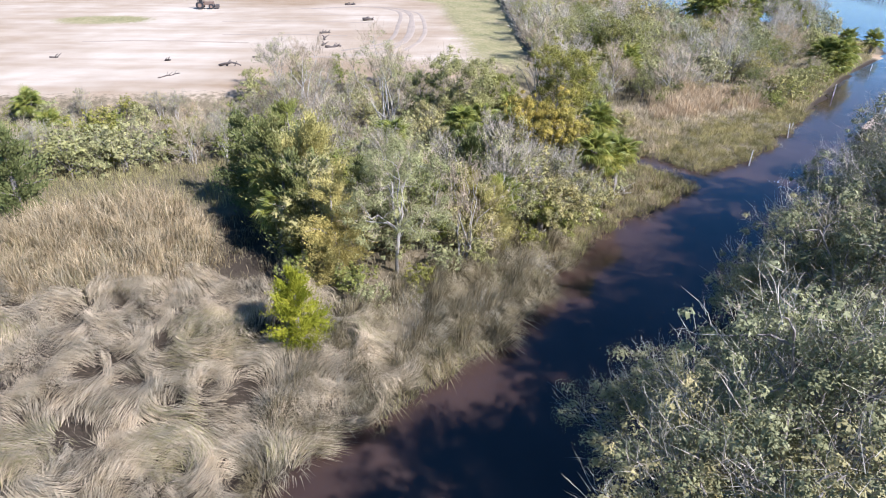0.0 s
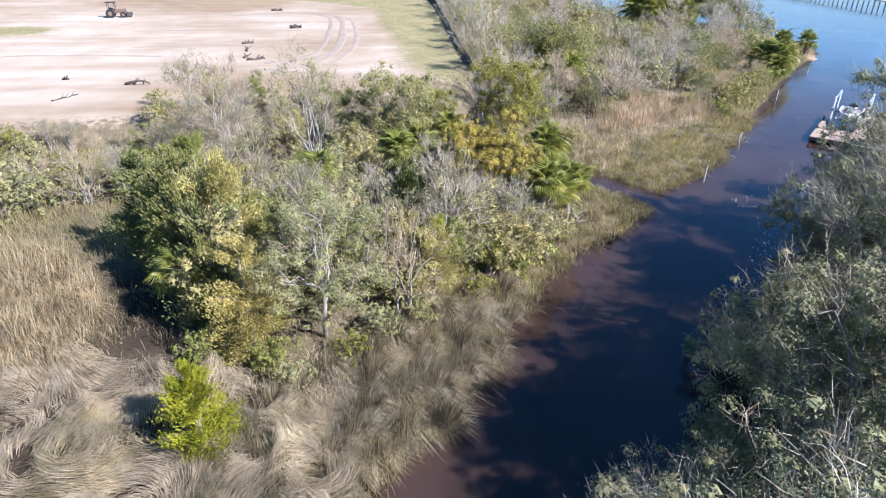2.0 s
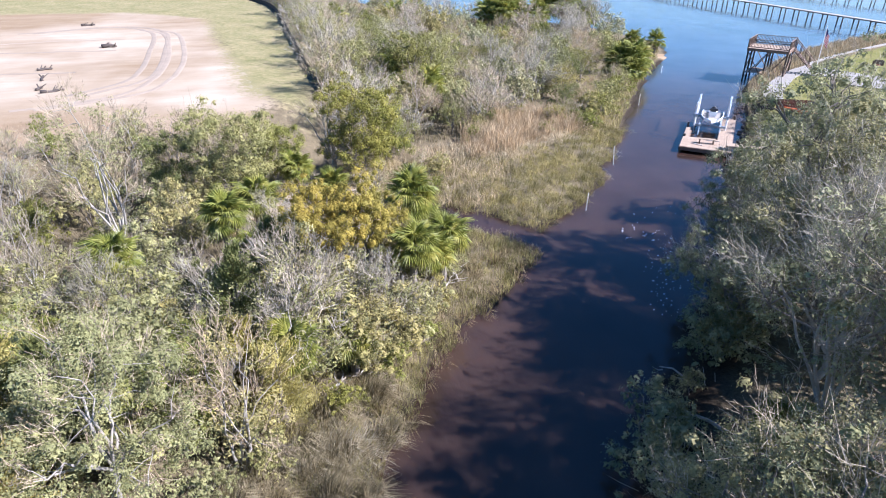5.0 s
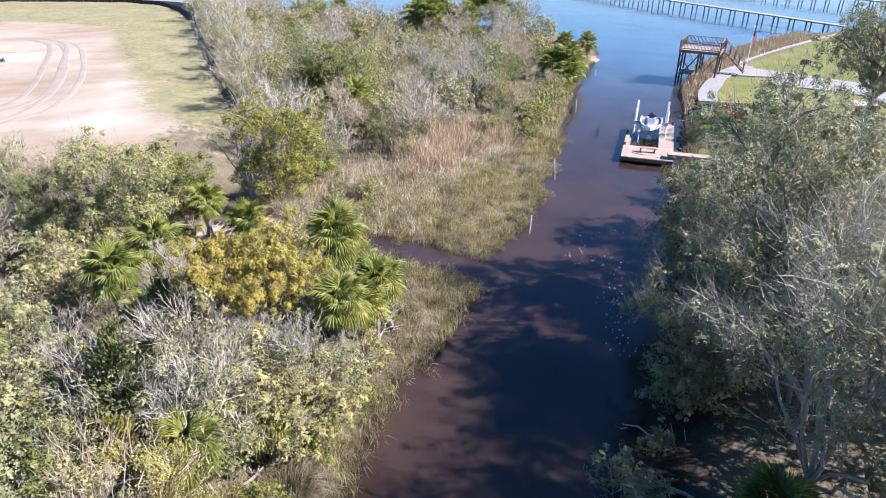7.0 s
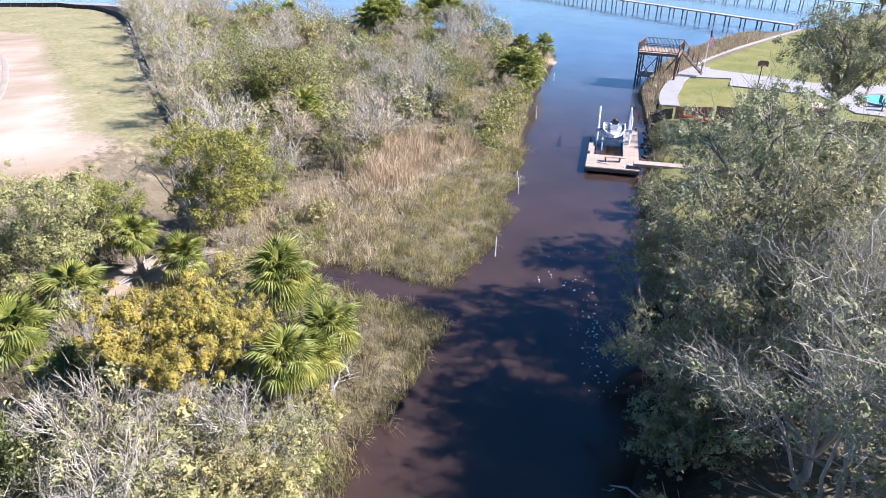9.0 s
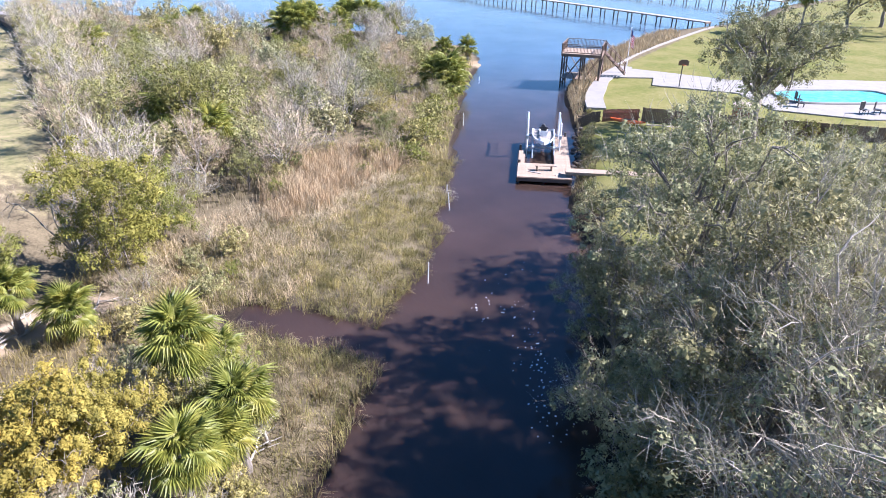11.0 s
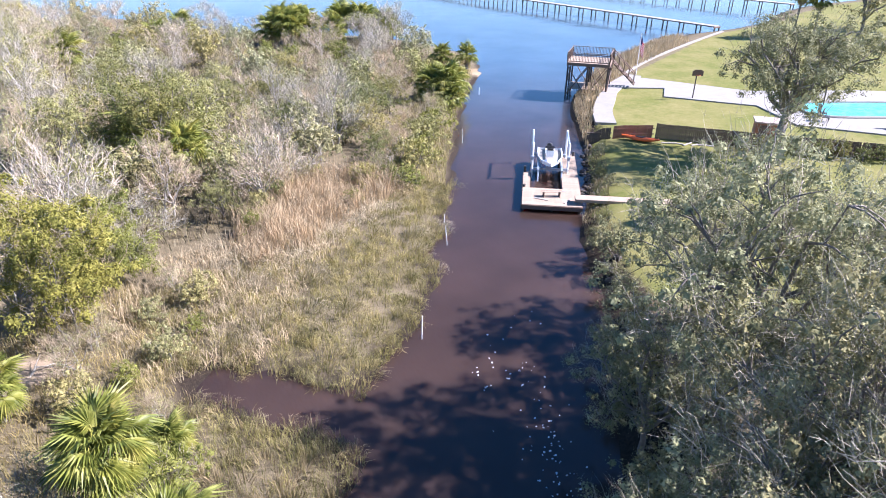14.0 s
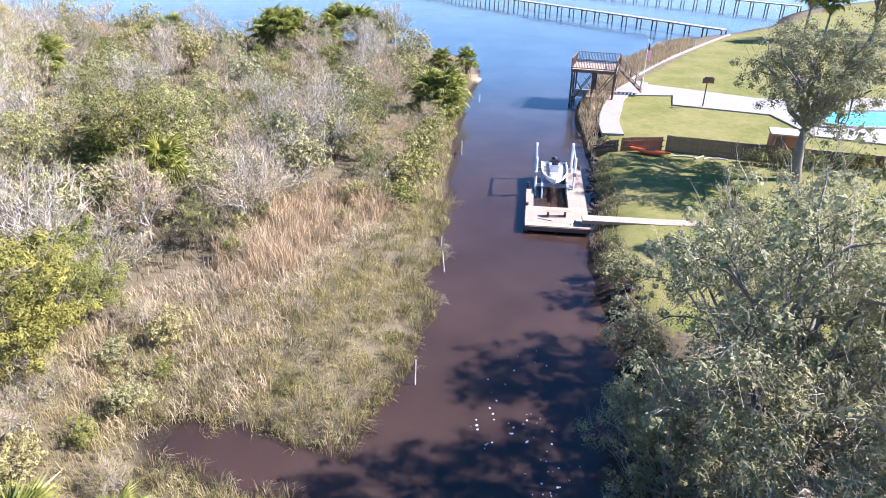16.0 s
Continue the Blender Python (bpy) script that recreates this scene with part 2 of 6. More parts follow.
M_REDWOOD = plain("reddish_fence", (0.24, 0.11, 0.075), 0.8, vary=0.3, scale=6)
M_GREYWOOD = plain("grey_timber", (0.36, 0.33, 0.30), 0.85, vary=0.3, scale=6)
M_WHITE = plain("white_gelcoat", (0.78, 0.79, 0.80), 0.3, vary=0.05, scale=2, bumpy=0)
M_BLUEGREY = plain("galvanised_steel", (0.36, 0.43, 0.50), 0.45, 0.4, vary=0.2, scale=5, bumpy=0)
M_BLACK = plain("black_plastic", (0.02, 0.02, 0.022), 0.5, vary=0.3, scale=5, bumpy=0)
M_ORANGE = plain("orange_plastic", (0.80, 0.14, 0.03), 0.4, vary=0.12, scale=3, bumpy=0)
M_PINK = plain("pale_roofing", (0.42, 0.33, 0.29), 0.85, vary=0.15, scale=4)
M_BRICK = plain("orange_brick", (0.42, 0.17, 0.09), 0.85, vary=0.25, scale=8)
M_ROCK = plain("dark_rubble", (0.09, 0.078, 0.066), 0.9, vary=0.5, scale=4, bumpy=0.5)
M_RUT = plain("rutted_sand", (0.30, 0.245, 0.185), 0.95, vary=0.2, scale=2, bumpy=0.4)
M_SILT = plain("black_silt_fabric", (0.018, 0.018, 0.02), 0.8, vary=0.3, scale=4)

# ---- mesh tools ----
class Geo:
    def __init__(self):
        self.v, self.f, self.n = [], {3: [], 4: []}, 0

    def add(self, verts, faces):
        verts, faces = np.asarray(verts, float), np.asarray(faces, int)
        self.v.append(verts)
        self.f[faces.shape[1]].append(faces + self.n)
        self.n += len(verts)

    def extra(self, faces):
        """More faces on the verts added last."""
        faces = np.asarray(faces, int)
        self.f[faces.shape[1]].append(faces + self.n - len(self.v[-1]))

    def mesh(self, name, mat=None, smooth=False):
        me = bpy.data.meshes.new(name)
        v = np.concatenate(self.v)
        tri = np.concatenate(self.f[3]) if self.f[3] else np.zeros((0, 3), int)
        quad = np.concatenate(self.f[4]) if self.f[4] else np.zeros((0, 4), int)
        me.vertices.add(len(v))
        me.vertices.foreach_set("co", v.astype(np.float32).ravel())
        me.loops.add(tri.size + quad.size)
        me.loops.foreach_set("vertex_index", np.concatenate([tri.ravel(), quad.ravel()]).astype(np.int32))
        me.polygons.add(len(tri) + len(quad))
        me.polygons.foreach_set("loop_start", np.concatenate([np.arange(len(tri)) * 3, tri.size + np.arange(len(quad)) * 4]).astype(np.int32))
        me.polygons.foreach_set("use_smooth", np.full(len(tri) + len(quad), smooth))
        me.update(calc_edges=True)
        if mat:
            me.materials.append(mat)
        return me


def part(name, geo, mat, parent=None, label="", smooth=False):
    me = geo if isinstance(geo, bpy.types.Mesh) else geo.mesh(name, mat, smooth)
    ob = new(name, me)
    if parent is not None:
        ob.parent = parent
    return tagged(ob, label) if label else ob


def thing(name, at=None, label="", category="", group="", kind=""):
    ob = new(name)
    if at is not None:
        ob.matrix_basis = at
    return tagged(ob, label, category, group, kind)


BOXF = np.array([(0, 2, 3, 1), (4, 5, 7, 6), (0, 1, 5, 4), (2, 6, 7, 3), (0, 4, 6, 2), (1, 3, 7, 5)])


def box(g, c, size, rz=0.0, chamfer=0.0):
    """A block round c; chamfer rounds its long upper edges."""
    sx, sy, sz = (s / 2 for s in size)
    k = chamfer
    if k:
        prof = [(-sy, -sz), (sy, -sz), (sy, sz - k), (sy - k, sz), (-sy + k, sz), (-sy, sz - k)]
        v = np.array([(x, y, z) for x in (-sx, sx) for y, z in prof])
    else:
        v = np.array([(x, y, z) for x in (-sx, sx) for y in (-sy, sy) for z in (-sz, sz)])
    a = radians(rz)
    r = np.array([[math.cos(a), -math.sin(a), 0], [math.sin(a), math.cos(a), 0], [0, 0, 1]])
    v = v @ r.T + np.array(c)
    if k:
        g.add(v, [(i, (i + 1) % 6, 6 + (i + 1) % 6, 6 + i) for i in range(6)])
        g.extra([(0, 5, 2, 1), (2, 5, 4, 3), (6, 7, 8, 11), (8, 9, 10, 11)])
    else:
        g.add(v, BOXF)


def tube(g, pts, radii, sides=5, cap=True):
    pts = np.asarray(pts, float)
    n = len(pts)
    t = np.gradient(pts, axis=0)
    t /= np.linalg.norm(t, axis=1)[:, None] + 1e-9
    ref = np.array((0.0, 0.0, 1.0)) if abs(t[0][2]) < 0.9 else np.array((1.0, 0.0, 0.0))
    a = np.cross(t, ref)
    a /= np.linalg.norm(a, axis=1)[:, None] + 1e-9
    b = np.cross(t, a)
    ang = np.arange(sides) * 2 * math.pi / sides
    ring = np.cos(ang)[None, :, None] * a[:, None] + np.sin(ang)[None, :, None] * b[:, None]
    v = (pts[:, None] + ring * np.asarray(radii, float)[:, None, None]).reshape(-1, 3)
    i, j = np.meshgrid(np.arange(n - 1), np.arange(sides), indexing="ij")
    k = (j + 1) % sides
    g.add(v, np.stack([i * sides + j, i * sides + k, (i + 1) * sides + k, (i + 1) * sides + j], -1).reshape(-1, 4))
    if cap:
        o = (n - 1) * sides
        g.extra([(o, o + q, o + q + 1) for q in range(1, sides - 1)])
        g.extra([(0, q + 1, q) for q in range(1, sides - 1)])


def unit(v):
    return v / (np.linalg.norm(v, axis=-1, keepdims=True) + 1e-9)


def leaves(g, rng, at, size, out=None, slim=0.6, along=None, loose=0.75):
    """One pointed leaf per point; leaves face outwards from their tuft, or point along a spray."""
    n = len(at)
    nor = rng.normal(size=(n, 3)) * loose + np.array((0, 0, 0.35))
    nor = unit(nor if out is None else nor + unit(out))
    t = unit(np.cross(nor, rng.normal(size=(n, 3)))) if along is None else unit(along + rng.normal(size=(n, 3)) * 0.35)
    b = unit(np.cross(nor, t))
    s = (size * rng.uniform(0.6, 1.35, n))[:, None]
    v = np.stack([at - t * s * 0.5 - b * s * slim * 0.5, at - t * s * 0.4 + b * s * slim * 0.5, at + t * s * 0.6], 1)
    g.add(v.reshape(-1, 3), np.arange(n * 3).reshape(-1, 3))


def ribbons(g, rng, start, end, width, sag=0.0):
    """Thin tapering twigs from start to end, each bent once."""
    n = len(start)
    d = end - start
    side = unit(np.cross(d, rng.normal(size=(n, 3)))) * (np.asarray(width) * np.ones(n))[:, None] / 2
    mid = start + d * 0.5 + rng.normal(size=(n, 3)) * np.linalg.norm(d, axis=1)[:, None] * 0.09 - np.array((0, 0, 1)) * sag
    v = np.stack([start - side, start + side, mid + side * 0.7, mid - side * 0.7, end], 1)
    i = np.arange(n)[:, None] * 5
    g.add(v.reshape(-1, 3), i + np.arange(4)[None])
    g.extra(i + np.array([[3, 2, 4]]))


def blades(g, rng, base, height, lean, width, bend=1.0, arch=0.35, curl=0.0):
    """Grass: base points, heights, and how far each tip leans (x, y in heights)."""
    n = len(base)
    a = rng.uniform(0, 2 * math.pi, n)
    side = np.stack([np.cos(a), np.sin(a), np.zeros(n)], 1) * (np.asarray(width) * np.ones(n))[:, None] / 2
    h = height[:, None]
    l3 = np.concatenate([lean, np.zeros((n, 1))], 1)
    drop = np.sqrt(np.clip(1 - np.sum(lean ** 2, 1), 0.05, 1))[:, None]
    z = np.array((0, 0, 1.0))
    mid = base + l3 * h * 0.30 + z * h * (arch + 0.25 * drop)
    across = np.stack([-lean[:, 1], lean[:, 0], np.zeros(n)], 1) * curl
    mid = mid - across * h * 0.25
    tip = base + l3 * h + across * h * 0.35 + z * h * drop * bend
    v = np.stack([base - side, base + side, mid + side * 0.8, mid - side * 0.8, tip], 1)
    i = np.arange(n)[:, None] * 5
    g.add(v.reshape(-1, 3), i + np.arange(4)[None])
    g.extra(i + np.array([[3, 2, 4]]))


# ---- the plan: shorelines, regions, heights ----
LEFT = np.array([(-500, -420), (-60, -52), (-22, -4), (-12, 8), (-6.4, 14.3), (-4.4, 16.7), (-2.8, 17.6), (-0.4, 20), (1.8, 22.5), (3.8, 25.3), (5.6, 29.1),
    (7.9, 32.5), (10.7, 36), (12.6, 37.2), (14.5, 39), (15.8, 40.3), (17.2, 41.7), (17, 42.8), (16, 44.6), (14.6, 46.2), (13.2, 48.4), (12.9, 49.6), (13.6, 50.3),
    (14.6, 49.7), (16.4, 47.7), (17.8, 45.5), (18.6, 44.6), (20.2, 45.9), (23, 47.6), (27, 51.2), (27.8, 54), (30.4, 55.6), (31.7, 58), (35.2, 62), (39.3, 67.5),
    (48.2, 79), (54.3, 86), (60.5, 92.5), (64, 97), (67, 105), (66, 118), (61, 128), (48, 139), (40, 152), (30, 172), (12, 180), (-30, 186), (-160, 205), (-700, 330),
    (-1600, -100)], float)
RIGHT = np.array([(-300, -480), (-28, -42), (2, 6), (8, 16.5), (12.6, 24), (15.1, 27.4), (18.1, 30.1), (21, 31.9), (24.7, 36), (29, 40.6), (33, 45), (36.3, 49.9),
    (38.8, 52.3), (41.6, 54.6), (45.3, 58.4), (48.6, 61.9), (53, 67.4), (57.5, 73), (62, 77), (70, 83), (81, 89), (95, 94.8), (108, 97.8), (120, 97.5), (136, 99.5),
    (150, 106.5), (170, 111), (205, 110), (300, 135), (900, 190), (1500, -300), (600, -900)], float)
SAND = np.array([(-300, 53), (-44, 51.5), (-28, 52), (-18, 54), (-10, 58.5), (-4, 59.5), (1.5, 61.5), (4.5, 67), (5.6, 78), (2.5, 87), (0.5, 95), (-1, 106), (-0.4, 115), (-3, 124), (-9, 130), (-16, 135), (-60, 140), (-300, 160)], float)
STRIP = np.array([(2, 72), (6.5, 64), (8.3, 77), (8.3, 107), (8.2, 124), (7, 137), (4.6, 147.5), (-0.5, 155), (-14, 162), (-24, 164.5), (-80, 170), (-300, 190), (-300, 150), (-60, 137), (-16, 133), (-9, 128), (-3, 122), (-1.5, 106), (0, 93)], float)
FIELD = np.array([(-300, 52), (-44, 51), (-28, 52), (-18, 54), (-10, 58), (-2, 61), (4, 64), (8.6, 70), (9, 130), (7, 140), (4, 150), (-2, 157), (-24, 166), (-300, 190)], float)
LAWN = np.array([(34, 43), (37.5, 49.5), (40.3, 53), (46.5, 58.8), (50.2, 62.8), (54.5, 65.5), (60, 70.6), (68, 76), (77, 80.3), (102, 90), (114, 93.5), (132, 95), (150, 101),
    (175, 106), (230, 105), (230, 20), (90, 10), (50, 24), (40, 34)], float)

CLEARING = np.array([(1.0, 49.8), (3.6, 50.2), (6.4, 51.6), (9.2, 52.6), (9.0, 54.0), (6.0, 54.2), (3.0, 53.0), (1.0, 52.4)], float)
# SHADY: open ground beside the cedars, coloured dark for the shadow they cast
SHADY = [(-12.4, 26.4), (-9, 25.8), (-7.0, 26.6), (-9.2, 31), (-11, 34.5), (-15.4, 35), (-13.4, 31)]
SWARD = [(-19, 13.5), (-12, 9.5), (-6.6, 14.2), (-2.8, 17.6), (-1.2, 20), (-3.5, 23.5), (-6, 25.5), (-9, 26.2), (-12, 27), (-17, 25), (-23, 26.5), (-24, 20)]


def inside(poly, p):
    x, y = p[:, 0], p[:, 1]
    r = np.zeros(len(p), bool)
    for (x0, y0), (x1, y1) in zip(poly, np.roll(poly, -1, 0)):
        r ^= ((y0 > y) != (y1 > y)) & (x < (x1 - x0) * (y - y0) / (y1 - y0 + 1e-12) + x0)
    return r


def depth(poly, p):
    """How far p lies inside the polygon (outside: minus)."""
    d = np.full(len(p), 1e9)
    for a, b in zip(poly, np.roll(poly, -1, 0)):
        e = b - a
        t = np.clip(((p - a) @ e) / (e @ e), 0, 1)
        d = np.minimum(d, np.hypot(*(p - a - t[:, None] * e).T))
    return np.where(inside(poly, p), d, -d)


def waves(p, scale, seed=0):
    """Cheap smooth noise in -1..1 from summed sines."""
    r = np.random.RandomState(seed)
    s = np.zeros(len(p))
    for k in range(7):
        a, f, ph = r.uniform(0, 6.28), r.uniform(0.6, 1.9) / scale, r.uniform(0, 6.28)
        s += np.sin((p[:, 0] * math.cos(a) + p[:, 1] * math.sin(a)) * f * 2 + ph)
    return s / 4.2


def smoothstep(t):
    t = np.clip(t, 0, 1)
    return t * t * (3 - 2 * t)


def height(p):
    dl, dr = depth(LEFT, p), depth(RIGHT, p)
    dl = dl + 0.25 * waves(p, 1.4, 3)
    d = np.maximum(dl, dr)
    z = np.where(d < 0, -0.12 + np.clip(d, -6, 0) * 0.3, 0.05 + 0.10 * np.clip(d, 0, 3))
    z = z + np.where(dl > 0, np.clip((dl - 2.5) / 9, 0, 1) * 0.5 + 0.05 * waves(p, 2.0, 5), 0)
    z = z + np.where(dr > 0, np.clip(dr / 1.6, 0, 1) * 0.6, 0)
    return z + np.where(dl > 0, smoothstep((depth(FIELD, p) + 6.5) / 7.5) * 2.75, 0)


def ground_z(x, y):
    return float(height(np.array([(x, y)], float))[0])


def scatter(rng, poly, per_m2, keep=None):
    poly = np.asarray(poly, float)
    lo, hi = poly.min(0), poly.max(0)
    n = int((hi - lo).prod() * per_m2)
    p = lo + rng.uniform(size=(n, 2)) * (hi - lo)
    p = p[inside(poly, p)]
    return p if keep is None else p[keep(p)]


def on_ground(p):
    return np.concatenate([p, height(p)[:, None]], 1)

# ---- ground, water ----
def axis(lo, hi, step, far):
    core = np.arange(lo, hi + 0.01, step)
    out = step * np.cumsum(1.28 ** np.arange(1, 40))
    out = out[out < far]
    return np.concatenate([(lo - out)[::-1], core, hi + out])


def build_ground():
    xs, ys = axis(-62, 128, 1.25, 3500), axis(-6, 182, 1.25, 3500)
    X, Y = np.meshgrid(xs, ys, indexing="ij")
    p = np.stack([X.ravel(), Y.ravel()], 1)
    z = height(p)
    g = Geo()
    ny = len(ys)
    i, j = np.meshgrid(np.arange(len(xs) - 1), np.arange(ny - 1), indexing="ij")
    a = (i * ny + j).ravel()
    g.add(np.concatenate([p, z[:, None]], 1), np.stack([a, a + ny, a + ny + 1, a + 1], 1))
    me = g.mesh("ground", M_GROUND, True)
    col = me.color_attributes.new("cover", "FLOAT_COLOR", "POINT")
    soft = lambda poly, w: np.clip(0.5 + depth(poly, p) / w, 0, 1)
    d = np.maximum(depth(LEFT, p), depth(RIGHT, p))
    wet_shade = np.clip(1.3 - np.abs(d) / np.where(depth(RIGHT, p) > -3, 3.0, 1.0), 0, 1)
    # shade put into the ground colour: hollows of the sward, ground beside cedars
    wet_shade = np.maximum(wet_shade, 0.75 * np.maximum(soft(np.array(SWARD, float), 2.0), soft(np.array(SHADY, float), 2.0)))
    patch = np.clip(1.25 - np.hypot((p[:, 0] + 52) / 9, (p[:, 1] - 97) / 6), 0, 1)
    beach = np.clip(1.5 - np.hypot((p[:, 0] - 60.9) / 2.2, (p[:, 1] - 92.6) / 2.2), 0, 1)
    wet_shade = wet_shade * (1 - beach)
    c = np.stack([np.maximum(np.maximum(soft(SAND, 8.0), 0.95 * soft(CLEARING, 1.2)), beach), soft(LAWN, 1.2), np.maximum(soft(STRIP, 9.0), patch), wet_shade], 1)
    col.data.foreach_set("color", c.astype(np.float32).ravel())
    tagged(new("ground", me), "marsh mud, pale graded sand and mown lawn along a creek", "ground", kind="structure")
    w = Geo()
    xs = ys = np.concatenate([[-3500, -900], np.arange(-200, 401, 50), [1200, 3500]])
    X, Y = np.meshgrid(xs, ys, indexing="ij")
    n = len(ys)
    i, j = np.meshgrid(np.arange(n - 1), np.arange(n - 1), indexing="ij")
    a = (i * n + j).ravel()
    w.add(np.stack([X.ravel(), Y.ravel(), 0 * X.ravel()], 1), np.stack([a, a + n, a + n + 1, a + 1], 1))
    tagged(new("water", w.mesh("water", M_WATER, True)), "dark tannin-brown creek running into a wide river painted with blue sky reflection", "water", kind="structure")


build_ground()

# ---- plants: one function for each kind ----
def limb_path(rng, a, b, n=5, wob=0.035, rise=0.12):
    a, b = np.asarray(a, float), np.asarray(b, float)
    t = np.linspace(0, 1, n)[:, None]
    l = np.linalg.norm(b - a)
    p = a + (b - a) * t
    p[1:-1] += rng.normal(size=(n - 2, 3)) * l * wob
    p[:, 2] += np.sin(t[:, 0] * math.pi) * l * rise
    return p


def skeleton_tree(rng, H, R, limbs, fork, low, thick, subs=4, top=True, stems=1, bark=1.0):
    """Trunk, limbs and boughs; returns the wood and the ends of the boughs."""
    g, ends = Geo(), []
    feet = [np.array((0, 0, -0.3))] if stems == 1 else [np.array((rng.normal() * 0.25, rng.normal() * 0.25, -0.2)) for _ in range(stems)]
    forks = []
    for f in feet:
        k = f + np.array((rng.normal() * 0.05 * H, rng.normal() * 0.05 * H, fork * H + 0.3))
        forks.append(k)
        tube(g, limb_path(rng, f, k, 4, 0.04, 0), np.linspace(thick, thick * 0.7, 4) / stems ** 0.5, 7)
    for i in range(limbs):
        a = 2 * math.pi * (i + rng.uniform(-0.3, 0.3)) / limbs
        rr, zz = R * rng.uniform(0.35, 0.85), H * rng.uniform(low, 0.9)
        if top and i % 3 == 0:
            rr, zz = R * rng.uniform(0.05, 0.35), H * rng.uniform(0.78, 0.95)
        zz = min(zz, H * (0.97 - 0.35 * (rr / R) ** 2))
        c = np.array((math.cos(a) * rr, math.sin(a) * rr, zz))
        path = limb_path(rng, forks[i % len(forks)], c, 6)
        tube(g, path, np.linspace(thick * 0.5, thick * 0.12, 6) / stems ** 0.3, 5 if stems == 1 else 3, False)
        ends.append((c, 1.0))
        for _ in range(subs):
            o = path[rng.randint(2, 6)]
            e = o + unit(rng.normal(size=3) + np.array((math.cos(a) * 0.6, math.sin(a) * 0.6, 0.35))) * R * rng.uniform(0.22, 0.42)
            e[2] = max(e[2], H * low * 0.7)
            e[:2] *= min(1.0, 1.0 * R / max(np.hypot(e[0], e[1]), 0.01))
            if stems < 3:
                tube(g, limb_path(rng, o, e, 3 + (stems == 1)), np.linspace(thick * 0.2, thick * 0.05, 3 + (stems == 1)), 3, False)
            ends.append((e, 0.8))
    return g, ends


def crown_of(rng, ends, R, count, size, blob, flat=0.8, tuft=0.46, core=13, per=4, big=0.2):
    """Lobes of foliage round every bough's end: small leaves on each lobe's shell, over shaded inner sprays that close it."""
    g = Geo()
    c = np.array([e for e, _ in ends])
    n = len(c) * per
    w = np.repeat(np.array([k for _, k in ends]), per)
    d = unit(rng.normal(size=(n, 3)) + np.array((0, 0, 0.25))) * (rng.uniform(0.05, 1, n) ** 0.5)[:, None]
    lobes = np.repeat(c, per, 0) + d * np.array((1, 1, flat)) * R * blob * 1.05
    own = rng.uniform(0.5, 1.25, n) * w * R * blob * tuft
    pick = rng.choice(n, count, p=own ** 2 / np.sum(own ** 2))
    d = unit(rng.normal(size=(count, 3)) + np.array((0, 0, 0.55)))
    lump = 1 + 0.28 * np.sin(d[:, :1] * 7 + pick[:, None]) * np.sin(d[:, 1:2] * 7 + 2 * pick[:, None]) + 0.15 * np.sin(d[:, 2:] * 11 + pick[:, None])
    at = lobes[pick] + d * lump * (rng.uniform(0.35, 1.25, count) ** 0.45)[:, None] * np.array((1, 1, flat)) * own[pick][:, None]
    leaves(g, rng, at, size, d, 0.5, loose=0.4)
    if core:
        k = np.repeat(np.arange(n), core)
        d = unit(rng.normal(size=(len(k), 3)) + np.array((0, 0, 0.3)))
        leaves(g, rng, lobes[k] + d * np.array((1, 1, flat)) * (own[k] * rng.uniform(0.35, 0.72, len(k)))[:, None], np.minimum(own[k] * 0.75, big), d, 0.7, loose=0.3)
    return g


def twigs_of(rng, ends, R, per, length, width):
    c = np.repeat(np.array([e for e, _ in ends]), per, 0)
    s = c + rng.normal(size=c.shape) * R * 0.05
    d = unit(rng.normal(size=c.shape) * 0.5 + unit(c * np.array((1, 1, 0.3))) * 0.7 + np.array((0, 0, 0.6)))
    e = s + d * (length * rng.uniform(0.5, 1.3, len(c)))[:, None]
    g = Geo()
    ribbons(g, rng, s, e, width)
    # finer ones off each
    k = rng.randint(0, len(s), len(s) * 2)
    t = rng.uniform(0.3, 0.95, len(k))[:, None]
    s2 = s[k] + (e[k] - s[k]) * t
    e2 = s2 + unit(d[k] + rng.normal(size=(len(k), 3)) * 0.5) * (length * 0.5 * rng.uniform(0.5, 1.2, len(k)))[:, None]
    q = unit(np.cross(e2 - s2, rng.normal(size=s2.shape))) * width * 0.4
    g.add(np.stack([s2 - q, s2 + q, e2], 1).reshape(-1, 3), np.arange(len(k) * 3).reshape(-1, 3))
    return g


def oak_parts(seed, H, R, count, leaf, thick=0.22, limbs=9, blob=0.36, pale=False, twig=7, fork=0.22, low=0.42, subs=4, mat=None, core=24, big=0.15):
    rng = np.random.RandomState(seed)
    wood, ends = skeleton_tree(rng, H, R, limbs, fork, low, thick, subs)
    crown = crown_of(rng, ends, R, count, leaf, blob, core=core, big=big)
    tw = twigs_of(rng, ends, R, twig, R * 0.24, 0.017)
    return [("trunk", wood.mesh("trunk", M_PALEBARK if pale else M_BARK, True)), ("crown", crown.mesh("crown", mat or M_OAK)), ("brushwood", tw.mesh("brushwood", M_PALETWIG))]


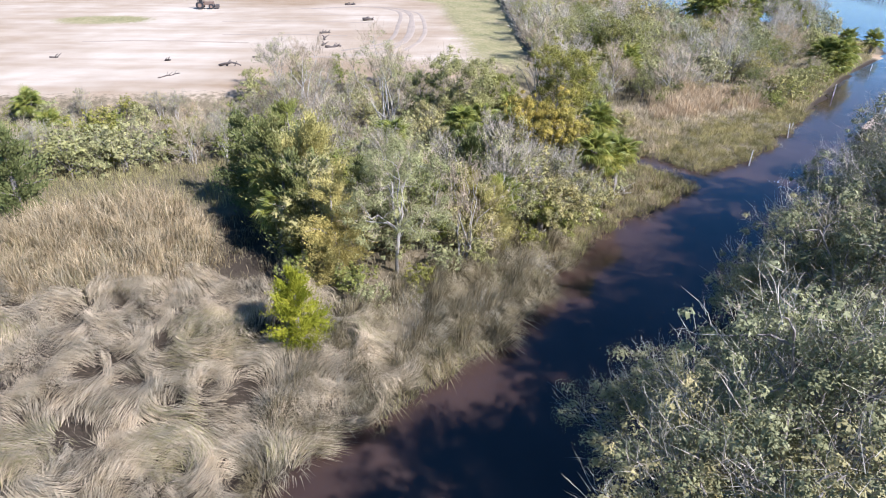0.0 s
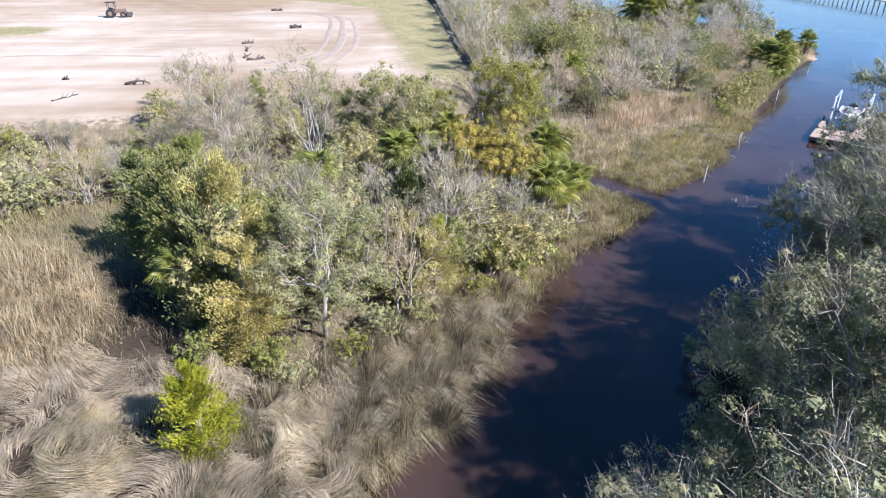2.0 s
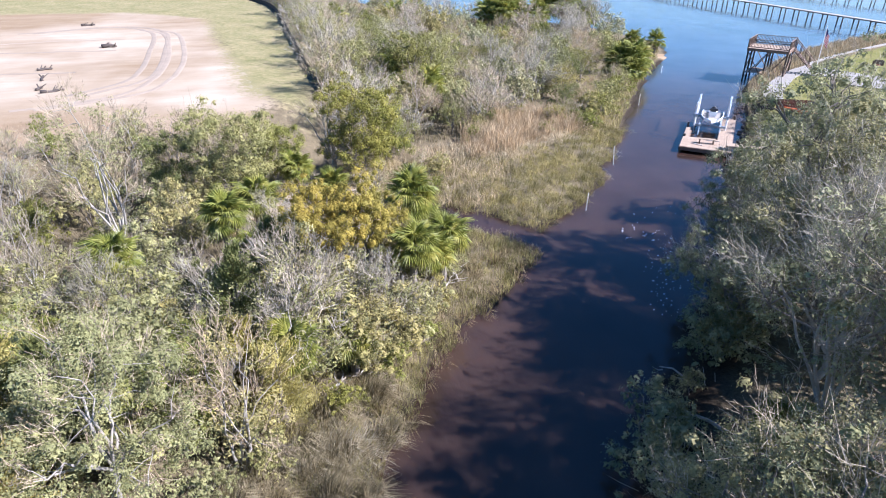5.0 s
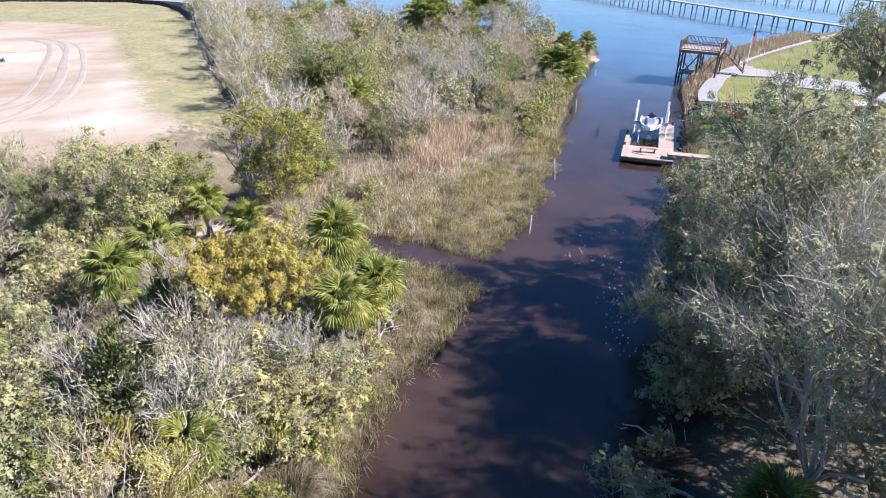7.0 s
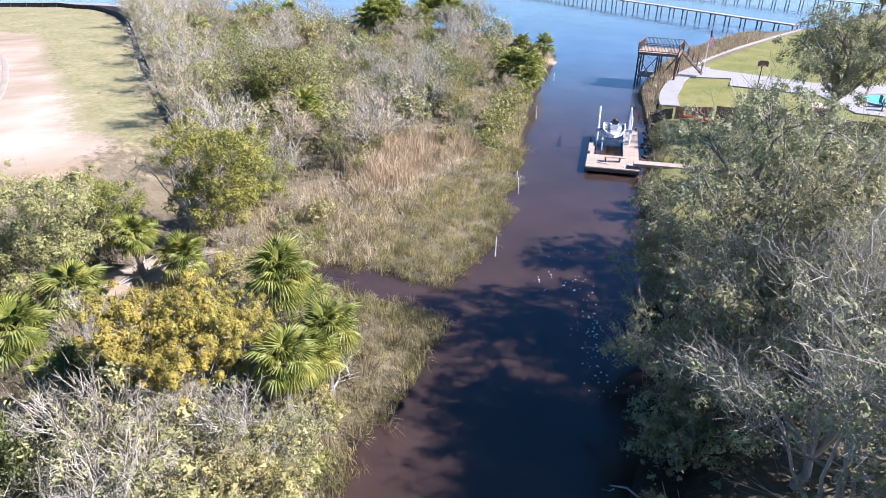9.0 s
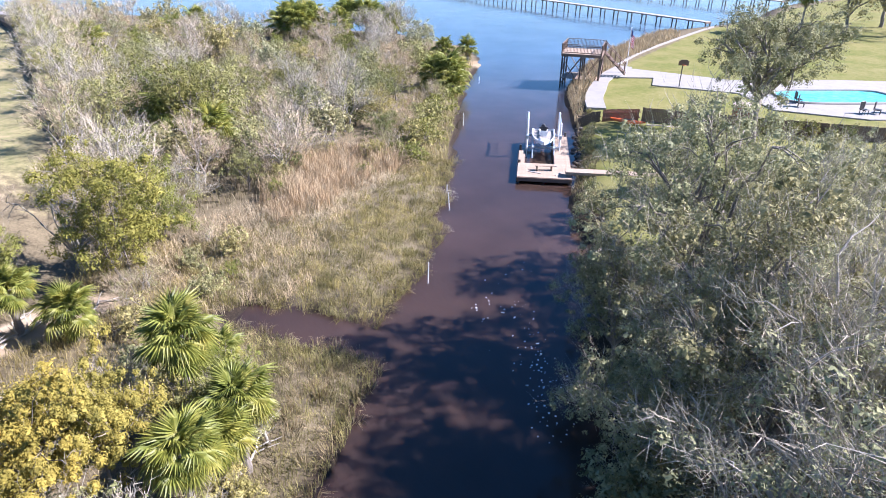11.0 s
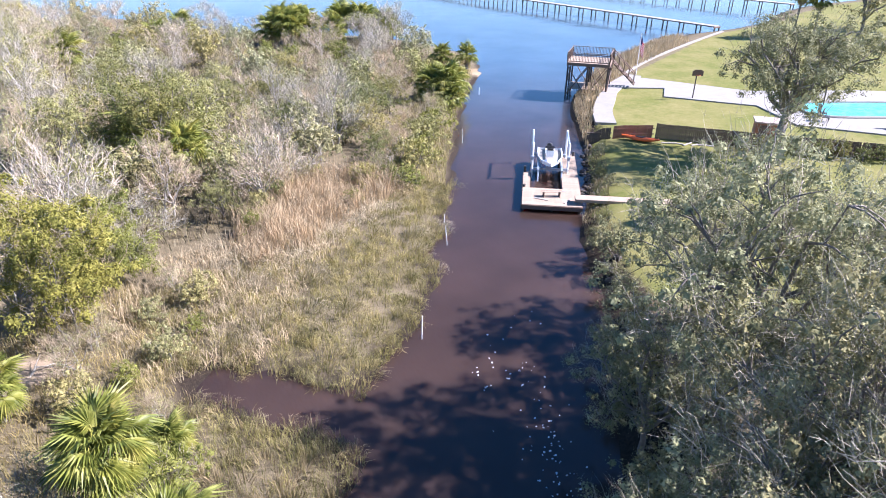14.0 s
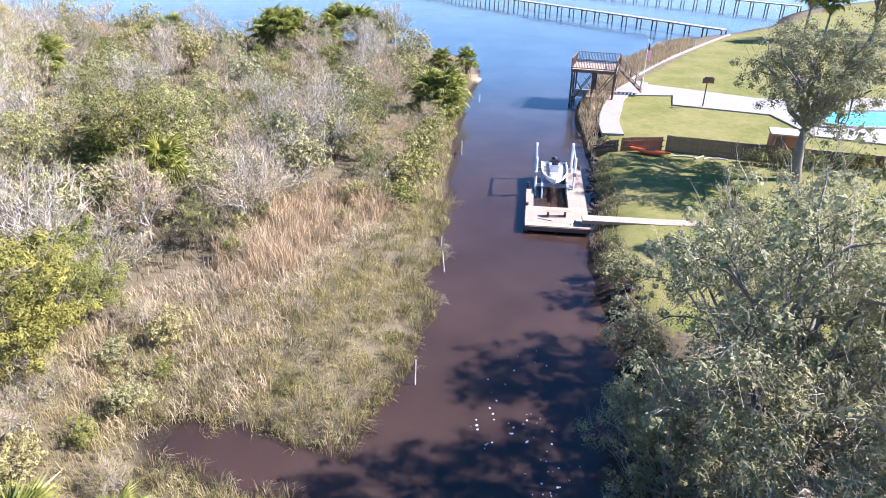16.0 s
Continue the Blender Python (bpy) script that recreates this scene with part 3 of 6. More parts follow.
def shrub_parts(seed, H, R, count, leaf, mat, blob=0.42, twig=5, tmat=None):
    rng = np.random.RandomState(seed)
    wood, ends = skeleton_tree(rng, H, R, 8, 0.15, 0.3, 0.09, 4, True, 3)
    ends += [(np.array((e[0][0] * 1.05, e[0][1] * 1.05, e[0][2] * 0.55)), 0.9) for e in ends[::3]]
    crown = crown_of(rng, ends, R, count, leaf, blob, 0.88, core=8, per=3)
    tw = twigs_of(rng, ends, R, twig, R * 0.3, 0.016)
    return [("trunk", wood.mesh("trunk", M_BARK, True)), ("crown", crown.mesh("crown", mat)), ("brushwood", tw.mesh("brushwood", tmat or M_TWIG))]


def bare_parts(seed, H, R, twig=26, stems=3, tmat=None, leafcount=0, leafmat=None, length=0.33, width=0.035, thick=0.10):
    rng = np.random.RandomState(seed)
    wood, ends = skeleton_tree(rng, H, R, 9, 0.16, 0.35, thick, 4, True, stems)
    tw = twigs_of(rng, ends, R, twig, R * length, width)
    out = [("trunk", wood.mesh("trunk", M_PALEBARK, True)), ("brushwood", tw.mesh("brushwood", tmat or M_TWIG))]
    if leafcount:
        out.append(("crown", crown_of(rng, ends, R, leafcount, 0.085, 0.45, core=0, per=2, tuft=0.3).mesh("crown", leafmat)))
    return out


def cedar_parts(seed, H, R, count, leaf, mat, round_=0.75, n=54):
    """A red cedar: a tapering column of upswept sprays, each a dense tuft, ragged in outline."""
    rng = np.random.RandomState(seed)
    wood, crown = Geo(), Geo()
    tube(wood, limb_path(rng, (0, 0, -0.2), (0, 0, H * 0.93), 5, 0.01, 0), np.linspace(0.05 * H ** 0.6 + 0.03, 0.02, 5), 6)
    z0 = rng.uniform(0.02, 0.95, n) ** 1.2
    ang = np.arange(n) * 2.4 + rng.normal(size=n) * 0.5
    prof = np.minimum((1 - z0) ** round_, 0.5 + z0 * 4)
    r = R * prof * rng.uniform(0.55, 1.15, n)
    start = np.stack([0 * r, 0 * r, z0 * H * 0.95], 1)
    end = np.stack([np.cos(ang) * r, np.sin(ang) * r, z0 * H + r * rng.uniform(0.2, 0.6, n)], 1)
    for k in range(0, n, 4):
        tube(wood, limb_path(rng, start[k], end[k], 3), (0.03, 0.02, 0.01), 4, False)
    pick = rng.randint(0, n, count)
    t = (rng.uniform(0.12, 1, count) ** 0.75)[:, None]
    d = unit(rng.normal(size=(count, 3)))
    wide = (R * (0.09 + 0.17 * prof[pick]))[:, None] * (rng.uniform(0.1, 1, count) ** 0.45)[:, None]
    spray = unit(end - start)[pick]
    at = start[pick] + (end[pick] - start[pick]) * t + d * wide + spray * wide * rng.uniform(-0.6, 1.3, count)[:, None]
    leaves(crown, rng, at, leaf, d + at * np.array((0.5, 0.5, 0)) / R, 0.5, spray + np.array((0, 0, 0.6)))
    k = np.repeat(np.arange(n), 44)
    t = rng.uniform(0.1, 0.92, len(k))[:, None]
    d = unit(rng.normal(size=(len(k), 3)))
    thick = R * (0.09 + 0.17 * prof[k])
    leaves(crown, rng, start[k] + (end[k] - start[k]) * t + d * (thick * 0.5)[:, None], np.minimum(thick * 0.85, 0.15), d, 0.5, unit(end - start)[k] + np.array((0, 0, 0.6)))
    tip = np.stack([rng.normal(size=90) * 0.05 * R, rng.normal(size=90) * 0.05 * R, H * rng.uniform(0.88, 1.02, 90)], 1)
    leaves(crown, rng, tip, leaf * 0.8, tip * np.array((1, 1, 0)), 0.4, np.tile((0, 0, 1.0), (90, 1)))
    return [("trunk", wood.mesh("trunk", M_BARK, True)), ("crown", crown.mesh("crown", mat))]


def frond_mesh(seed, mat, length=1.15, droop=0.35, name="frond"):
    """A fan frond: a stalk, and a folded fan of pointed leaflets that droop at their tips."""
    rng = np.random.RandomState(seed)
    g = Geo()
    s = length * 0.9
    stalk = np.array([(0, 0, 0), (s * 0.5, 0, s * 0.06), (s, 0, 0)])
    tube(g, stalk, (0.03, 0.024, 0.018), 3, False)
    m = 35
    for i in range(m):
        a = radians(-118 + 236 * i / (m - 1))
        l = length * (0.8 - 0.28 * abs(i - (m - 1) / 2) / (m / 2)) * rng.uniform(0.9, 1.08)
        d = np.array((math.cos(a), math.sin(a), 0))
        q = np.array((-math.sin(a), math.cos(a), 0)) * 0.0215 * length
        o = np.array((s * (0.92 + 0.08 * math.cos(a)), 0, 0))
        fold = np.array((0, 0, 0.035 * (-1) ** i))
        m1, m2 = o + d * l * 0.5 - np.array((0, 0, droop * 0.12 * l)), o + d * l - np.array((0, 0, droop * l * rng.uniform(0.6, 1.3)))
        g.add([o, m1 - q + fold, m1 + q - fold, m2], [(0, 1, 2), (1, 3, 2)])
    return g.mesh(name, mat)


FRONDS = [frond_mesh(k, M_PALM, 1.0 + 0.1 * k, 0.3 + 0.1 * k) for k in range(4)]
DEADS = [frond_mesh(20 + k, M_DEADPALM, 0.95, 0.9) for k in range(2)]


def palm(x, y, H, count=26, size=1.0, seed=0, dead=5, label="cabbage palm with a round head of green fan fronds", z=None):
    rng = np.random.RandomState(seed + 500)
    base = thing("palm_tree", pose(x, y, ground_z(x, y) if z is None else z), label, "palm tree")
    g = Geo()
    n = max(4, int(H / 0.35))
    t = np.linspace(0, 1, n)
    r = 0.17 + 0.03 * np.sin(np.arange(n) * 2.4) + 0.05 * (t > 0.75)
    tube(g, np.stack([0.12 * H * 0.2 * t ** 2, 0 * t, -0.2 + t * (H + 0.2)], 1), r, 8)
    part("trunk", g, M_BARK, base)
    top = Matrix.Translation((0.024 * H, 0, H))
    for i in range(count):
        el = 78 - 112 * (i + 0.5) / count + rng.normal() * 7
        f = part("frond", FRONDS[rng.randint(4)], None, base)
        f.matrix_basis = top @ pose(0, 0, rng.uniform(-0.15, 0.2), 0, -el, i * 137.5 + rng.normal() * 8) @ pose(0, 0, 0, rng.normal() * 12, 0, 0) @ Matrix.Diagonal((*(size * rng.uniform(0.82, 1.12) * np.ones(3)), 1))
    for i in range(dead):
        f = part("dead_frond", DEADS[rng.randint(2)], None, base, "brown hanging dead frond")
        f.matrix_basis = top @ pose(0, 0, -0.15, 0, rng.uniform(48, 78), rng.uniform(0, 360)) @ Matrix.Diagonal((*(size * rng.uniform(0.7, 1.0) * np.ones(3)), 1))
    return base


PROTOS = {}


def plant(name, parts, x, y, label, category, scale=1.0, spin=None, group="", mats=None, z=None, tall=1.0):
    """Sets a plant on the ground; plants of one pattern share their meshes."""
    rng = random.Random(int(x * 131 + y * 977))
    base = thing(name, None, label, category, group)
    for nm, me in PROTOS[parts[0]]:
        o = part(nm, me, None, base)
        if nm == "brushwood":
            tagged(o, kind="stuff")
        if mats and nm in mats:
            o.material_slots[0].link = "OBJECT"
            o.material_slots[0].material = mats[nm]
    base.matrix_basis = pose(x, y, ground_z(x, y) if z is None else z, 0, 0, rng.uniform(0, 360) if spin is None else spin) @ Matrix.Diagonal((scale, scale, scale * tall, 1))
    return base


def proto(key, parts):
    PROTOS[key] = parts


for k in range(3):
    proto("oak%d" % k, oak_parts(11 + k, 8.5, 4.6, 30000, 0.072, limbs=14, subs=6, blob=0.25, twig=8))
    proto("backoak%d" % k, oak_parts(21 + k, 8.5, 4.8, 8000, 0.16, limbs=10, twig=3, core=5, big=0.3))
    proto("shrub%d" % k, shrub_parts(41 + k, 4.0, 2.0, 6000, 0.082, M_MYRTLE, 0.36, 5))
    proto("bare%d" % k, bare_parts(61 + k, 4.0, 2.0, 12, 3, M_TWIG, 2000, M_GREYLEAF, width=0.02))
    proto("cedar%d" % k, cedar_parts(81 + k, 5.0, 1.7, 8200, 0.125, M_CEDAR, 0.7))
    proto("bush%d" % k, shrub_parts(101 + k, 2.2, 1.6, 1800, 0.095, M_MYRTLE, 0.40, 2))
    proto("scrub%d" % k, bare_parts(121 + k, 2.6, 1.8, 12, 3, M_TANTWIG, 1300, M_GREYLEAF, 0.36, 0.02))
    proto("farbare%d" % k, bare_parts(131 + k, 3.6, 2.3, 15, 2, M_PALETWIG, 1100, M_GREYLEAF, 0.32, 0.021))
    proto("farbush%d" % k, shrub_parts(191 + k, 2.6, 2.0, 2200, 0.125, M_MYRTLE, 0.40, 1))
for k in range(2):
    proto("nearoak%d" % k, oak_parts(15 + k, 8.5, 4.6, 38000, 0.062, limbs=15, subs=6, blob=0.25, twig=10, core=38, big=0.11))
    proto("widecedar%d" % k, cedar_parts(91 + k, 6.0, 2.3, 21000, 0.10, M_OLIVEGOLD, 0.65))
proto("tallbare0", bare_parts(141, 9.0, 2.6, 34, 1, None, 0, None, 0.3, 0.02, 0.11))
proto("tallbare1", bare_parts(142, 8.5, 2.4, 20, 1, M_TANTWIG, 4200, M_GREYLEAF, 0.3, 0.02, 0.11))
proto("pale0", oak_parts(151, 6.8, 3.1, 24000, 0.07, 0.11, 10, 0.30, True, 14, 0.36, 0.45, core=26, big=0.1))
proto("lawnoak0", oak_parts(161, 9.0, 5.4, 26000, 0.13, 0.36, 14, 0.24, False, 7, 0.36, 0.66))
proto("brightcedar0", cedar_parts(171, 3.9, 1.5, 14000, 0.095, M_BRIGHT, 0.72))
proto("yellowgreen0", shrub_parts(211, 6.2, 3.0, 25000, 0.10, M_YELLOWGREEN, 0.34, 5))
proto("sparse0", oak_parts(221, 8.5, 4.8, 26000, 0.066, 0.16, limbs=15, subs=6, blob=0.22, twig=16, core=10, big=0.13))
proto("ochre0", oak_parts(201, 6.8, 2.7, 26000, 0.072, 0.09, 12, 0.285, False, 2, 0.5, 0.84, 5, M_OCHRE, 34, 0.14))
proto("limbs0", bare_parts(181, 7.0, 3.2, 14, 1, M_PALETWIG, 0, None, 0.2, 0.014, 0.13))

L_OAK = "broad evergreen oak with grey-green leaves and pale limbs"
L_SHRUB = "rounded evergreen shrub with dull green leaves in the thicket"
L_GREY = "leafy shrub with silvery grey-green foliage in the thicket"
L_BARE = "leafless grey-twigged shrub in the thicket"
L_SCRUB = "tangled dry scrub bush with tan twigs and sparse leaves"
L_CEDAR = "dense dark green red cedar in the thicket"
L_OCHRE = "red cedar with ochre-yellow winter foliage"
L_YG = "yellow-green leafy tree at the thicket edge"

# -- the oaks along the right bank
# the oak at (20.4, 17.0) is unseen, added to shade the creek
OAKS = [(25.0, 30.4, 1.06, 2), (28.8, 35.2, 1.12, 1), (31.6, 32.6, 0.9, 0),
    (33.4, 40.2, 0.8, 2), (36.2, 35.2, 0.8, 1), (41.0, 34.0, 0.8, 0), (20.4, 17.0, 1.35, 1), (25.6, 36.0, 0.62, 1), (21.6, 31.2, 0.68, 0)]
for x, y, s, k in OAKS:
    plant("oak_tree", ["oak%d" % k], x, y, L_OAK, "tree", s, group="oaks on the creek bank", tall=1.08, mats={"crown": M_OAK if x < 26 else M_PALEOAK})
for x, y, s, k in [(8.4, 10.6, 1.0, 0), (13.0, 16.2, 0.98, 1), (7.0, 13.9, 0.84, 1), (13.0, 19.6, 0.8, 0), (5.4, 6.6, 0.85, 1), (12.0, 12.0, 0.85, 0)]:
    plant("oak_tree", ["nearoak%d" % k], x, y, L_OAK, "tree", s, spin=30 + 77 * x, group="oaks on the creek bank", tall=0.74 if s == 0.84 else 1.04)
# back row, mostly unseen: added and sized for the shadows thrown on the water
for x, y, s, k in [(15.0, 6.5, 1.3, 1), (18.0, 13.5, 1.22, 2), (23.4, 18.8, 1.5, 0), (29.6, 23.4, 1.05, 2), (31.8, 27.0, 0.95, 1), (36.0, 27.0, 0.8, 0), (43.5, 29.0, 0.8, 1), (49.0, 34.0, 0.8, 2)]:
    plant("oak_tree", ["backoak%d" % k], x, y, L_OAK, "tree", s, group="oaks on the creek bank")
for x, y, s in [(23.8, 28.6, 1.0), (21.4, 23.2, 1.18), (27.0, 27.2, 1.05)]:
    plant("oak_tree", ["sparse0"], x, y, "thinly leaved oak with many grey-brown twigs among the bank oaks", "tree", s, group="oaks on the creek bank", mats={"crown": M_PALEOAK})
for x, y, k, turn in [(19.4, 24.6, 1.15, 200), (22.8, 27.4, 1.35, 40)]:
    plant("bare_tree", ["limbs0"], x, y, "leafless tree with long pale grey limbs among the oaks", "tree", k, spin=turn)
plant("bare_tree", ["limbs0"], 11.6, 11.6, "leafless tree with pale lichened limbs among the oaks", "tree", 1.1, spin=70)
for x, y, h, r in [(125.0, 77.0, 1.5, 0), (131.0, 71.0, 1.7, 1), (140.0, 78.0, 1.6, 2)]:
    plant("oak_tree", ["backoak%d" % r], x, y, "dark evergreen oak beyond the lawn", "tree", h)
plant("oak_tree", ["lawnoak0"], 57.4, 50.3, "spreading dark-limbed oak with an open crown standing on the lawn", "tree", 1.17)

# -- the thicket on the left bank
plant("cedar_tree", ["brightcedar0"], -6.4, 21.8, "small bright yellow-green cedar standing alone in dry cordgrass", "tree", 1.0)
plant("cedar_tree", ["widecedar0"], -5.7, 27.2, L_OCHRE, "tree", 0.92)
plant("oak_tree", ["pale0"], -2.8, 28.2, "pale-trunked oak with a light grey-green crown at the thicket edge", "tree", 1.0, mats={"crown": M_GREYLEAF})
plant("cedar_tree", ["widecedar1"], -8.0, 32.8, "broad red cedar with yellow-green and ochre foliage", "tree", 1.2)
plant("cedar_tree", ["widecedar0"], -10.2, 37.6, "broad red cedar with yellow-green foliage", "tree", 1.05, mats={"crown": M_YELLOWGREEN})
plant("cedar_tree", ["cedar2"], -8.0, 30.0, L_CEDAR, "tree", 1.15)
plant("cedar_tree", ["cedar1"], -7.2, 30.5, L_CEDAR, "tree", 1.1)
plant("cedar_tree", ["cedar0"], -10.5, 35.5, L_CEDAR, "tree", 1.2)
plant("cedar_tree", ["cedar2"], -25.3, 33.4, "large rounded green cedar at the edge of the reeds", "tree", 1.3, mats={"crown": M_CEDAR})
plant("cedar_tree", ["cedar0"], -27.5, 31.5, "large rounded green cedar at the edge of the reeds", "tree", 1.2, mats={"crown": M_CEDAR})
plant("cedar_tree", ["cedar1"], 0.9, 32.6, L_OCHRE, "tree", 0.85, mats={"crown": M_OCHRE})
plant("cedar_tree", ["cedar2"], 2.6, 38.6, L_CEDAR, "tree", 1.05, mats={"crown": M_CEDAR})
plant("cedar_tree", ["ochre0"], 5.0, 37.3, "broad golden-ochre cedar among palms and grey shrubs", "tree", 0.86, tall=1.16)
plant("cedar_tree", ["ochre0"], 6.7, 37.9, "broad golden-ochre cedar among palms and grey shrubs", "tree", 0.72, tall=1.3)
plant("cedar_tree", ["cedar0"], -9.2, 31.4, L_CEDAR, "tree", 1.2)
plant("cedar_tree", ["cedar1"], -10.6, 34.0, L_CEDAR, "tree", 1.25)
plant("cedar_tree", ["cedar2"], -7.6, 28.6, L_CEDAR, "tree", 0.95)
plant("cedar_tree", ["cedar2"], 1.0, 35.0, "feathery green cedar on the creek side of the thicket", "tree", 1.18)
plant("cedar_tree", ["cedar0"], -12.6, 36.0, L_CEDAR, "tree", 1.2)
plant("cedar_tree", ["widecedar1"], 2.2, 31.2, "golden-ochre cedar at the thicket edge", "tree", 0.7)
plant("tree", ["yellowgreen0"], 9.4, 55.0, L_YG, "tree", 1.15)
plant("tree", ["yellowgreen0"], 12.2, 58.6, L_YG, "tree", 0.75, spin=130)
plant("bare_tree", ["limbs0"], 7.6, 56.5, "tree with bare grey spreading limbs beside a yellow-green tree", "tree", 0.9)
plant("bare_tree", ["tallbare0"], -10.6, 46.4, "tall slender bare tree with fine grey twigs", "tree", 0.9)
plant("bare_tree", ["tallbare1"], -5.2, 45.2, "tall slender tree with thin tan-green crown", "tree", 1.08)
plant("tree", ["yellowgreen0"], 0.8, 51.0, "dark green evergreen tree at the edge of the sand field", "tree", 1.08, mats={"crown": M_MYRTLE})
plant("tree", ["yellowgreen0"], -2.6, 52.4, "dark green evergreen tree at the edge of the sand field", "tree", 0.8, spin=80, mats={"crown": M_CEDAR})
plant("tree", ["yellowgreen0"], 3.6, 54.4, "dark green evergreen tree at the edge of the sand field", "tree", 0.78, spin=200)
PALMS = [(9.6, 41.8, 4.2, 1.2), (10.6, 39.0, 3.2, 1.05), (8.4, 36.5, 4.3, 1.05), (9.6, 37.9, 3.0, 0.95), (2.0, 46.6, 2.6, 1.1), (0.4, 42.6, 3.6, 1.1), (2.6, 32.2, 2.8, 0.95), (5.2, 33.8, 1.6, 0.85),
    (-10.4, 32.6, 3.0, 1.05), (-9.0, 29.6, 2.4, 0.95), (6.6, 50.4, 1.6, 1.05), (4.6, 52.0, 2.4, 1.0), (-4.0, 39.0, 3.6, 1.0), (1.6, 41.2, 2.2, 0.9), (11.4, 44.4, 1.4, 0.8), (-31.0, 46.5, 1.6, 1.0), (-33.5, 48.5, 1.8, 1.0), (43.2, 46.4, 2.4, 1.1), (18.2, 24.4, 1.2, 1.1)]
for i, (x, y, h, s) in enumerate(PALMS):
    palm(x, y, h, 60, s * 0.66, i, 16)
FARPALMS = [(43.0, 119.5, 2.8, 1.5), (45.0, 118.0, 3.4, 1.5), (47.0, 120.0, 3.6, 1.5), (44.6, 121.5, 3.6, 1.5), (48.2, 118.5, 2.6, 1.5), (51.5, 118.0, 2.4, 1.5), (54.0, 120.0, 3.2, 1.5), (56.5, 118.5, 3.6, 1.5),
    (58.6, 121.0, 3.2, 1.5), (61.0, 119.0, 2.4, 1.5), (55.2, 122.5, 3.4, 1.5), (63.0, 121.0, 1.8, 1.5), (47.4, 80.8, 2.6, 1.25), (46.0, 82.0, 2.0, 1.2), (48.8, 82.6, 2.0, 1.2), (46.8, 79.2, 1.4, 1.0), (60.0, 95.0, 1.8, 0.9), (57.6, 97.5, 1.4, 0.9),
    (32.0, 128.0, 2.6, 1.4), (28.5, 127.0, 2.0, 1.3), (20.4, 76.0, 2.6, 1.2), (16.2, 73.0, 3.4, 1.2), (18.6, 70.6, 2.6, 1.15), (15.0, 112.0, 3.2, 1.5), (117.0, 83.5, 7.0, 1.5), (120.4, 82.0, 6.2, 1.5)]
for i, (x, y, h, s) in enumerate(FARPALMS):
    palm(x, y, h, 40, s * 0.95, 40 + i, 5)

# -- the rest of the thickets, spaced at random
def fill(seed, poly, gap, kinds, taken, keep=None):
    rng = np.random.RandomState(seed)
    for p in scatter(rng, poly, 2.0, keep):
        if all((p[0] - q[0]) ** 2 + (p[1] - q[1]) ** 2 > gap ** 2 for q in taken):
            taken.append(tuple(p))
            key, lo, hi, name, label, cat, mats = kinds[rng.randint(len(kinds))]
            plant(name, ["%s%d" % (key, rng.randint(3))], p[0], p[1], label, cat, rng.uniform(lo, hi), mats=mats, tall=rng.uniform(0.85, 1.15))


TAKEN = [(-6.4, 21.8), (-5.7, 27), (-2.8, 28.2), (5.6, 38.4), (7.6, 39.8), (3.0, 45.5), (5.0, 46.8), (7.0, 47.8), (0.9, 32.6), (2.6, 38.6), (1.2, 52.6), (4.2, 53.2), (10.2, 56), (12, 58.4)]
SH = ("shrub", 0.85, 1.25, "shrub", L_SHRUB, "shrub", None)
GR = ("shrub", 0.85, 1.25, "shrub", L_GREY, "shrub", {"crown": M_GREYLEAF})
BA = ("bare", 0.95, 1.45, "bare_shrub", L_BARE, "shrub", None)
CE = ("cedar", 0.7, 1.05, "cedar_tree", L_CEDAR, "tree", None)
YG = ("shrub", 0.6, 1.0, "shrub", L_SHRUB, "shrub", {"crown": M_YELLOWGREEN})
WOODS = [(-9.4, 32), (-6.4, 28), (-3, 26.5), (0, 29.5), (4.4, 31.8), (8.6, 35.4), (11.8, 38.8), (11.2, 43), (4, 43.5), (1, 47), (4, 50), (6, 53), (2, 57), (-6, 58.5), (-16, 57), (-18, 50), (-13.5, 44), (-11.5, 37)]
TAKEN += [(p[0], p[1]) for p in PALMS + FARPALMS]
fill(5, WOODS, 1.75, [SH, SH, GR, GR, BA, BA, BA, CE, YG], TAKEN, lambda p: (p[:, 1] < 40) & ((p[:, 0] < 5.5) | (p[:, 1] < 35.5)))
LO = [(k[0], k[1] * 0.78, k[2] * 0.78) + k[3:] for k in (SH, GR, BA, BA, BA, YG)]
fill(15, WOODS, 2.0, LO, TAKEN, lambda p: (p[:, 1] >= 40) & (depth(CLEARING, p) < -0.9))
SCRUBBAND = [(-48, 41), (-30, 39), (-22, 41), (-14, 44), (-13, 53), (-26, 50), (-48, 50)]
def scrub_kinds(k):
    return [("bare", 0.6 * k, 0.9 * k, "bare_shrub", L_BARE, "shrub", None), ("bush", 1.0 * k, 1.45 * k, "bush", L_GREY, "shrub", {"crown": M_GREYLEAF}), ("bush", 0.9 * k, 1.3 * k, "bush", L_SHRUB, "shrub", None),
        ("scrub", 0.8 * k, 1.1 * k, "scrub_bush", L_SCRUB, "shrub", None), ("bush", 0.9 * k, 1.35 * k, "bush", L_SHRUB, "shrub", {"crown": M_YELLOWGREEN})]


